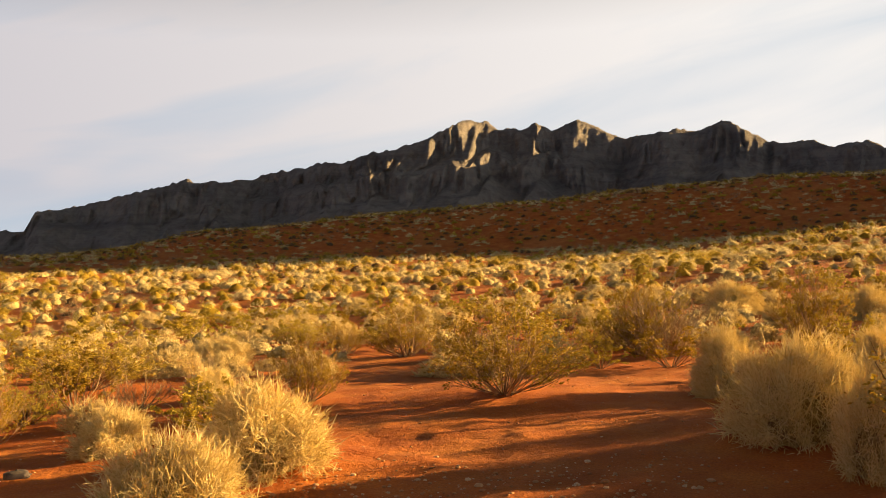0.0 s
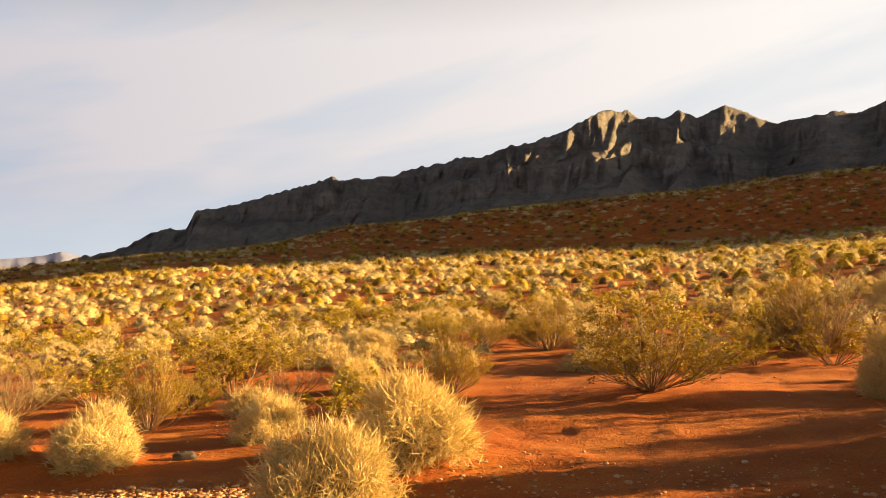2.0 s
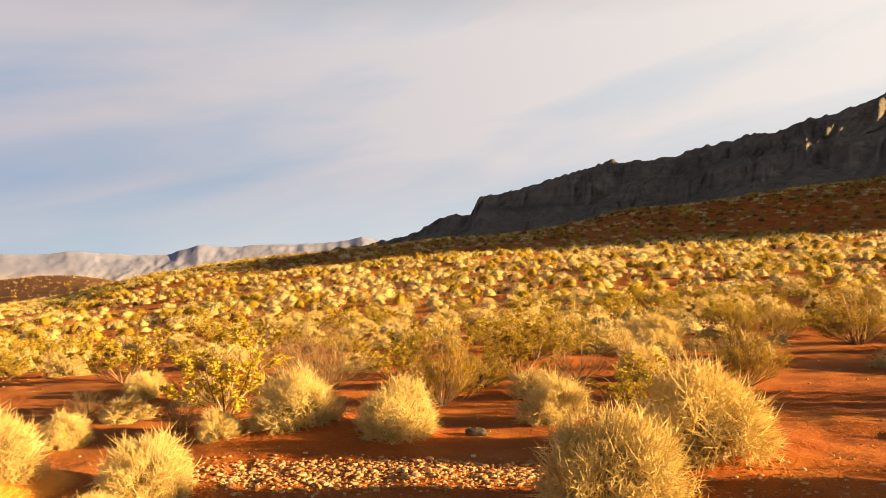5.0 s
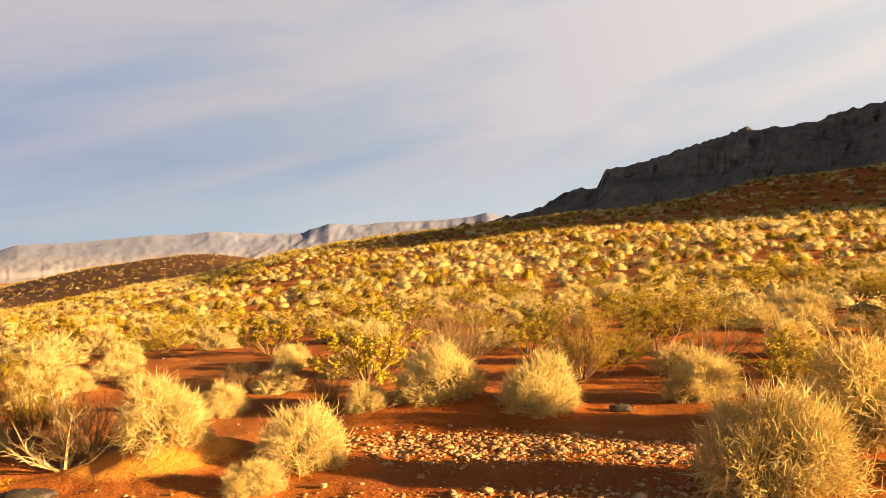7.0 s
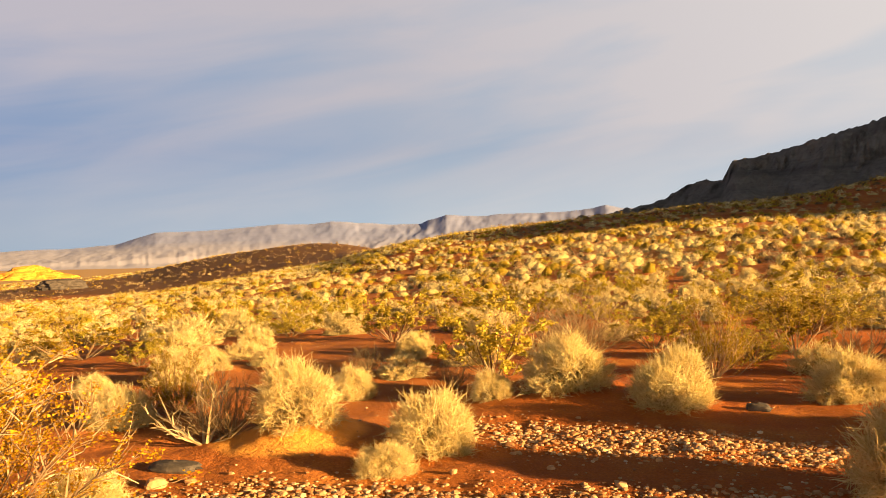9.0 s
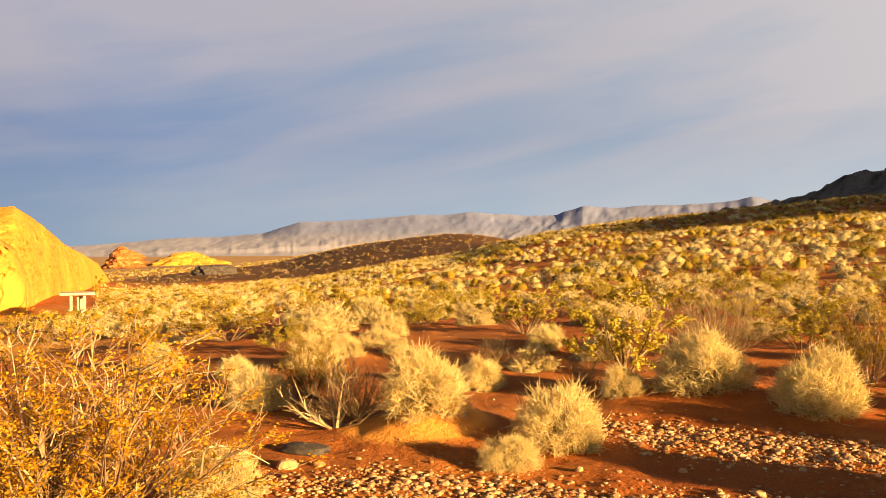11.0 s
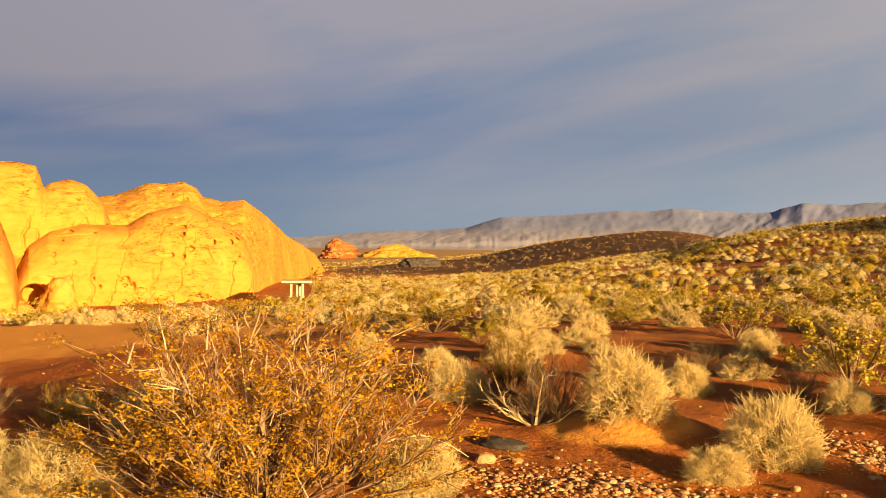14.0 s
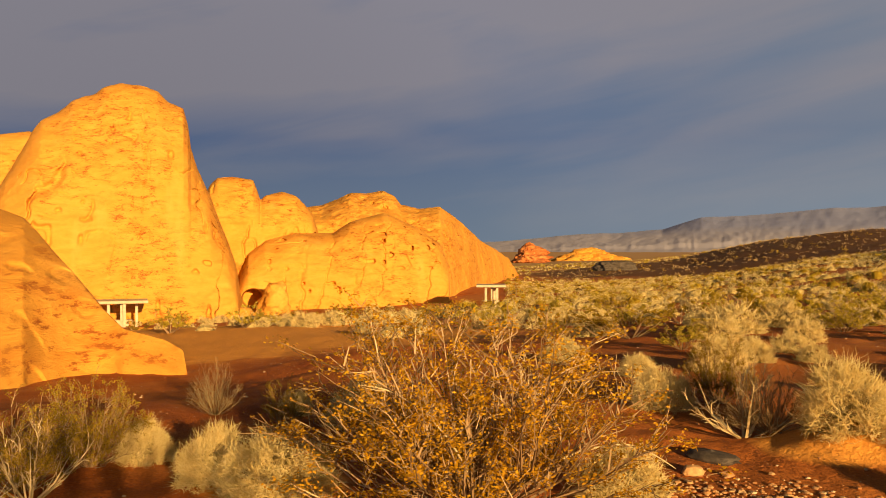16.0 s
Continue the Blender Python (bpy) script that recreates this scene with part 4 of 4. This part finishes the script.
def scatter():
    """Fills the slope with shrubs, the near ones one by one and the far ones as growth."""
    far = {kind: [] for kind in ("pale", "olive", "lime", "dead")}
    count = {kind: 0 for kind in far}
    cells = {}
    for a, b, c in TAKEN:
        cells.setdefault((1.5, int(a // 1.5), int(b // 1.5)), []).append((a, b, c))
    tall_of = {"pale": (0.32, 0.76), "olive": (0.6, 1.15), "lime": (0.55, 1.1), "dead": (0.5, 0.9)}
    rings = ((9, 20, 260, 0.40), (20, 46, 2200, 0.38), (46, 80, 4200, 0.32), (80, 130, 7500, 0.28), (130, 190, 24000, 0.20), (190, 420, 5000, 0.5))
    for r0, r1, tries, gap in rings:
        for _ in range(tries):
            r = math.sqrt(rng.uniform(r0 * r0, r1 * r1))
            az = rng.uniform(-46, 112) if r0 < 190 else rng.uniform(44, 82)
            x, y = (float(q) for q in polar(az, r))
            mix = (0.57, 0.24, 0.10, 0.09) if r < 112 or az > 42 else (0.30, 0.16, 0.30, 0.24)
            kind = rng.choice(("pale", "lime", "olive", "dead"), p=mix)
            tall = rng.uniform(*tall_of[kind]) * (1.0 if r < 112 else 0.8)
            wide = tall * rng.uniform(1.45, 2.3) * (1.0 if kind == "pale" else 0.85)
            if r > 60:
                wide *= 1.15 if r < 120 else 1.5
            cell = 1.5 if r < 130 else 3.0
            cx, cy = int(x // cell), int(y // cell)
            if any((x - a) ** 2 + (y - b) ** 2 < (c + gap * wide) ** 2
                   for i in (-1, 0, 1) for j in (-1, 0, 1) for a, b, c in cells.get((cell, cx + i, cy + j), ())):
                continue
            if any((x - a) ** 2 + (y - b) ** 2 < c * c for a, b, c in BARE):
                continue
            if (x + 222) ** 2 + (y - 122) ** 2 < 70 ** 2:
                if rng.uniform() < 0.5:
                    continue
                kind = "dead" if rng.uniform() < 0.8 else "olive"
            if az > 78 and r > 78:
                continue
            if az > 97 and r > 32:
                continue
            # open sand between loose clumps on the level side
            open_sand = math.sin(0.55 * x + 1.3 * math.sin(0.31 * y)) + math.sin(0.47 * y + 1.1 * math.sin(0.37 * x))
            if az > 46 and r < 110 and open_sand > (0.25 if r < 50 else 0.5):
                continue
            cells.setdefault((cell, cx, cy), []).append((x, y, wide * 0.45))
            if r < 44 and count[kind] < (245 if kind == "pale" else 260):
                count[kind] += 1
                shrub(kind, "mid" if r < 21 else "low", int(rng.randint(3)), x, y, wide, tall, rng.uniform(0, 360))
            else:
                far[kind].append((x, y, wide, tall, r))
    for kind, rows in far.items():
        clump, hearts = Sprigs(), Sprigs()
        np.random.seed(len(rows))
        rows = np.array(rows)
        zs = land(rows[:, 0], rows[:, 1])
        core = {"pale": 0.66, "lime": 0.58, "olive": 0.52, "dead": 0.3}[kind]
        for (x, y, wide, tall, r), z in zip(rows, zs):
            half = np.array((wide * 0.5, wide * 0.5, tall * 0.92))
            near = r < 90
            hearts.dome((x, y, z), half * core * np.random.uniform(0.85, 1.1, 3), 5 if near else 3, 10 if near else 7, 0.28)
            k = 230 if near else 90 if r < 130 else 40 if r < 190 else 12
            d = on_dome(k, 0.0)
            p = d * np.random.uniform(core * 0.92, 1.06, (k, 1)) * half + (x, y, z)
            size = (0.056 if near else 0.088 if r < 130 else 0.15 if r < 190 else 0.26) * (wide + tall) / 2
            clump.leaves(p, size, 0.9)
        mat = {"pale": STRAW, "olive": OLIVE, "lime": LIME, "dead": DEAD}[kind]
        name = {"pale": "far_straw_shrubs", "olive": "far_creosote_bushes", "lime": "far_yellow_green_shrubs", "dead": "far_bare_shrubs"}[kind]
        ob = new(name, clump.mesh(name, mat))
        tagged(ob, "far growth of low desert shrubs over the red slope", "shrubs", kind="stuff")
        part("thatch", hearts.mesh("thatch", {"pale": STRAW_MAT, "lime": OLIVE, "olive": SHADED_THATCH, "dead": SHADED_THATCH}[kind], True), ob)


scatter()


# unseen shrubs on the sun's side, added to cast shade over the foreground
SHADE_CASTERS = ((9.0, 12.6, 1.8, 1.9, "olive"), (9.6, 11.2, 1.6, 1.8, "pale"), (9.0, 9.8, 1.8, 1.9, "olive"), (8.4, 8.5, 1.5, 1.5, "pale"),
           (3.6, 4.5, 1.7, 1.55, "olive"), (4.2, 3.4, 1.8, 1.7, "olive"), (3.4, 2.5, 1.7, 2.0, "olive"), (4.3, 1.7, 1.8, 2.4, "olive"), (3.5, 0.8, 1.7, 2.3, "olive"),
           (4.4, 0.0, 1.9, 2.5, "olive"), (5.4, 2.6, 2.0, 2.2, "olive"), (5.6, 0.9, 2.0, 2.7, "olive"),
           (5.2, 6.6, 1.5, 1.5, "olive"), (6.3, 6.0, 1.6, 1.8, "olive"))
for n, (x, y, wide, tall, kind) in enumerate(SHADE_CASTERS):
    shrub(kind, "near", n % 3, x, y, wide, tall, n * 71)


# growth along the foot of the sandstone
foot_rng = random.Random(21)
for n in range(64):
    az, dist = foot_rng.uniform(80.5, 103.0), foot_rng.uniform(70, 103)
    dist = min(dist, 91 if az > 96.5 else 103)
    x, y = (float(q) for q in polar(az, dist))
    kind = foot_rng.choice(("olive", "olive", "lime", "pale", "pale"))
    tall = foot_rng.uniform(0.7, 1.5) if kind == "olive" else foot_rng.uniform(0.5, 0.9)
    shrub(kind, "low", n % 3, x, y, tall * foot_rng.uniform(1.4, 2.0), tall, n * 53 % 360)


# ---- stones ----
def ball(seed, rough=0.25):
    """A small angular stone about 1 m across, of few faces."""
    bm = bmesh.new()
    bmesh.ops.create_icosphere(bm, subdivisions=1, radius=0.5)
    rnd = random.Random(seed)
    for v in bm.verts:
        v.co *= 1 + rnd.uniform(-rough, rough)
    verts = np.array([v.co[:] for v in bm.verts])
    faces = np.array([[v.index for v in f.verts] for f in bm.faces])
    bm.free()
    return verts, faces


PEBBLES = [ball(k) for k in range(6)]


def gravel():
    """Small pale stones strewn over the sand, thickest on two strips of the wash."""
    rnd = np.random.RandomState(5)
    vs, fs, n = [], [], 0
    strips = ((-2.4, 6.6, -5.1, 5.5, 0.45, 3000), (-1.6, 5.6, -4.9, 3.0, 0.42, 3000), (-4.8, 3.2, -5.3, 2.2, 0.5, 700), (2.5, 7.0, -1.5, 7.4, 0.9, 500))
    spots = []
    for x0, y0, x1, y1, wide, count in strips:
        t = rnd.uniform(0, 1, count)
        spots.append(np.stack([x0 + (x1 - x0) * t + rnd.normal(0, wide * 0.6, count), y0 + (y1 - y0) * t + rnd.normal(0, wide * 0.6, count), rnd.gamma(2.0, 0.0045, count) + 0.005], -1))
    az, r = rnd.uniform(-32, 108, 2600), np.sqrt(rnd.uniform(16, 420, 2600))
    x, y = polar(az, r)
    spots.append(np.stack([x, y, rnd.gamma(2.0, 0.0032, 2600) + 0.004], -1))
    spots = np.concatenate(spots)
    z = land(spots[:, 0], spots[:, 1])
    for (x, y, s), h in zip(spots, z):
        v, f = PEBBLES[rnd.randint(6)]
        m = np.array(Euler(rnd.uniform(0, 6.28, 3)).to_matrix())
        vs.append((v @ m.T) * s * 2 * (1, 1, 0.5) + (x, y, h + s * 0.25))
        fs.append(f + n)
        n += len(v)
    ob = new("gravel", mesh_of("gravel", np.concatenate(vs), np.concatenate(fs), STONE, False))
    tagged(ob, "small pale stones strewn over the red sand", "gravel", kind="stuff")


gravel()


def stone(x, y, wide, deep, tall, turn, mat, label, seed):
    bm = bmesh.new()
    bmesh.ops.create_icosphere(bm, subdivisions=3, radius=0.5)
    for v in bm.verts:
        p = v.co.copy()
        q = Vector((round(p.x * 3) / 3, round(p.y * 3) / 3, round(p.z * 3) / 3))
        v.co = (p * 0.75 + q * 0.25) * (1 + 0.18 * noise.noise(p * 2.2 + Vector((seed, 0, 0))) + 0.06 * noise.noise(p * 7))
    me = bpy.data.meshes.new("stone")
    bm.to_mesh(me)
    bm.free()
    me.materials.append(mat)
    ob = new("stone", me)
    ob.matrix_basis = pose(x, y, ground_z(x, y) + tall * 0.2, 0, 0, turn) @ Matrix.Diagonal((wide, deep, tall, 1))
    return tagged(ob, label, "stone", "loose stones")


stone(-6.05, 2.92, 0.46, 0.26, 0.10, 30, SLATE, "flat dark grey stone half sunk in the sand", 1)
stone(-5.72, 2.62, 0.17, 0.12, 0.10, 80, STONE, "pale stone beside the flat dark stone", 2)
stone(-3.77, 8.0, 0.26, 0.18, 0.11, 20, SLATE, "dark grey stone on bare red sand", 3)
rock_rng = random.Random(8)
for k in range(46):
    t = rock_rng.uniform(0, 1)
    if k % 2:
        x, y = -2.4 - 2.7 * t + rock_rng.gauss(0, 0.3), 6.6 - 1.1 * t + rock_rng.gauss(0, 0.3)
    else:
        x, y = -1.6 - 3.5 * t + rock_rng.gauss(0, 0.4), 5.7 - 3.0 * t + rock_rng.gauss(0, 0.4)
    s = rock_rng.uniform(0.035, 0.075)
    stone(x, y, s, s * rock_rng.uniform(0.6, 0.9), s * rock_rng.uniform(0.5, 0.8), rock_rng.uniform(0, 360), STONE, "pale angular stone on the gravel strip", 10 + k)


# ---- picnic shelters ----
def block(x0, x1, y0, y1, z0, z1, bevel=0.02):
    bm = bmesh.new()
    bmesh.ops.create_cube(bm, size=1)
    for v in bm.verts:
        v.co = Vector(((x0 + x1) / 2 + v.co.x * (x1 - x0), (y0 + y1) / 2 + v.co.y * (y1 - y0), (z0 + z1) / 2 + v.co.z * (z1 - z0)))
    bmesh.ops.bevel(bm, geom=bm.edges[:], offset=bevel, segments=1, affect="EDGES")
    me = bpy.data.meshes.new("block")
    bm.to_mesh(me)
    bm.free()
    me.materials.append(CONCRETE)
    return me


def shelter(az, dist, wide, tall, posts, turn, label):
    ob = new("picnic_shelter")
    x, y = polar(az, dist)
    ob.matrix_basis = pose(float(x), float(y), ground_z(float(x), float(y)), 0, 0, az + turn)
    part("roof", block(-wide / 2, wide / 2, -1.8, 1.8, tall - 0.28, tall, 0.04), ob)
    for px, py in posts:
        part("post", block(px - 0.14, px + 0.14, py - 0.14, py + 0.14, -0.3, tall - 0.28), ob)
    part("table", block(-1.0, 1.0, -0.4, 0.4, 0.70, 0.78), ob)
    part("table_base", block(-0.7, 0.7, -0.2, 0.2, -0.2, 0.70), ob)
    return tagged(ob, label, "shelter", "picnic shelters")


shelter(79.05, 96, 3.4, 2.65, ((-0.6, -1.2), (0.1, -0.4), (0.7, -1.2), (0.4, 0.9)), 0, "flat-roofed tan concrete picnic shelter on posts among shrubs")
shelter(103.7, 88, 4.9, 2.75, ((-1.2, -1.2), (0.0, -0.6), (0.25, -1.2), (1.4, 0.6)), 0, "flat-roofed tan concrete picnic shelter against the sandstone")

# fallen blocks at the foot of the rocks
outcrop(94.0, 102.6, -6.2, 1.5, 1.7, 4.0, 31, "leaning block of orange sandstone beside a dark hollow", 3.5, turn=20, lean=0.25, cols=60, rows=30, rough=0.14, name="sandstone_boulder")
outcrop(96.1, 99.5, -6.2, 1.4, 1.2, 1.3, 32, "pale rounded boulder in front of the hollow", 2.2, cols=50, rows=24, rough=0.1, name="sandstone_boulder")
outcrop(102.6, 78, -5.9, 0.9, 0.7, 0.9, 33, "round sandstone boulder below the shelter", 2.2, cols=40, rows=20, name="sandstone_boulder")
outcrop(101.7, 78, -5.9, 1.0, 0.7, 0.8, 34, "round sandstone boulder below the shelter", 2.2, cols=40, rows=20, name="sandstone_boulder")
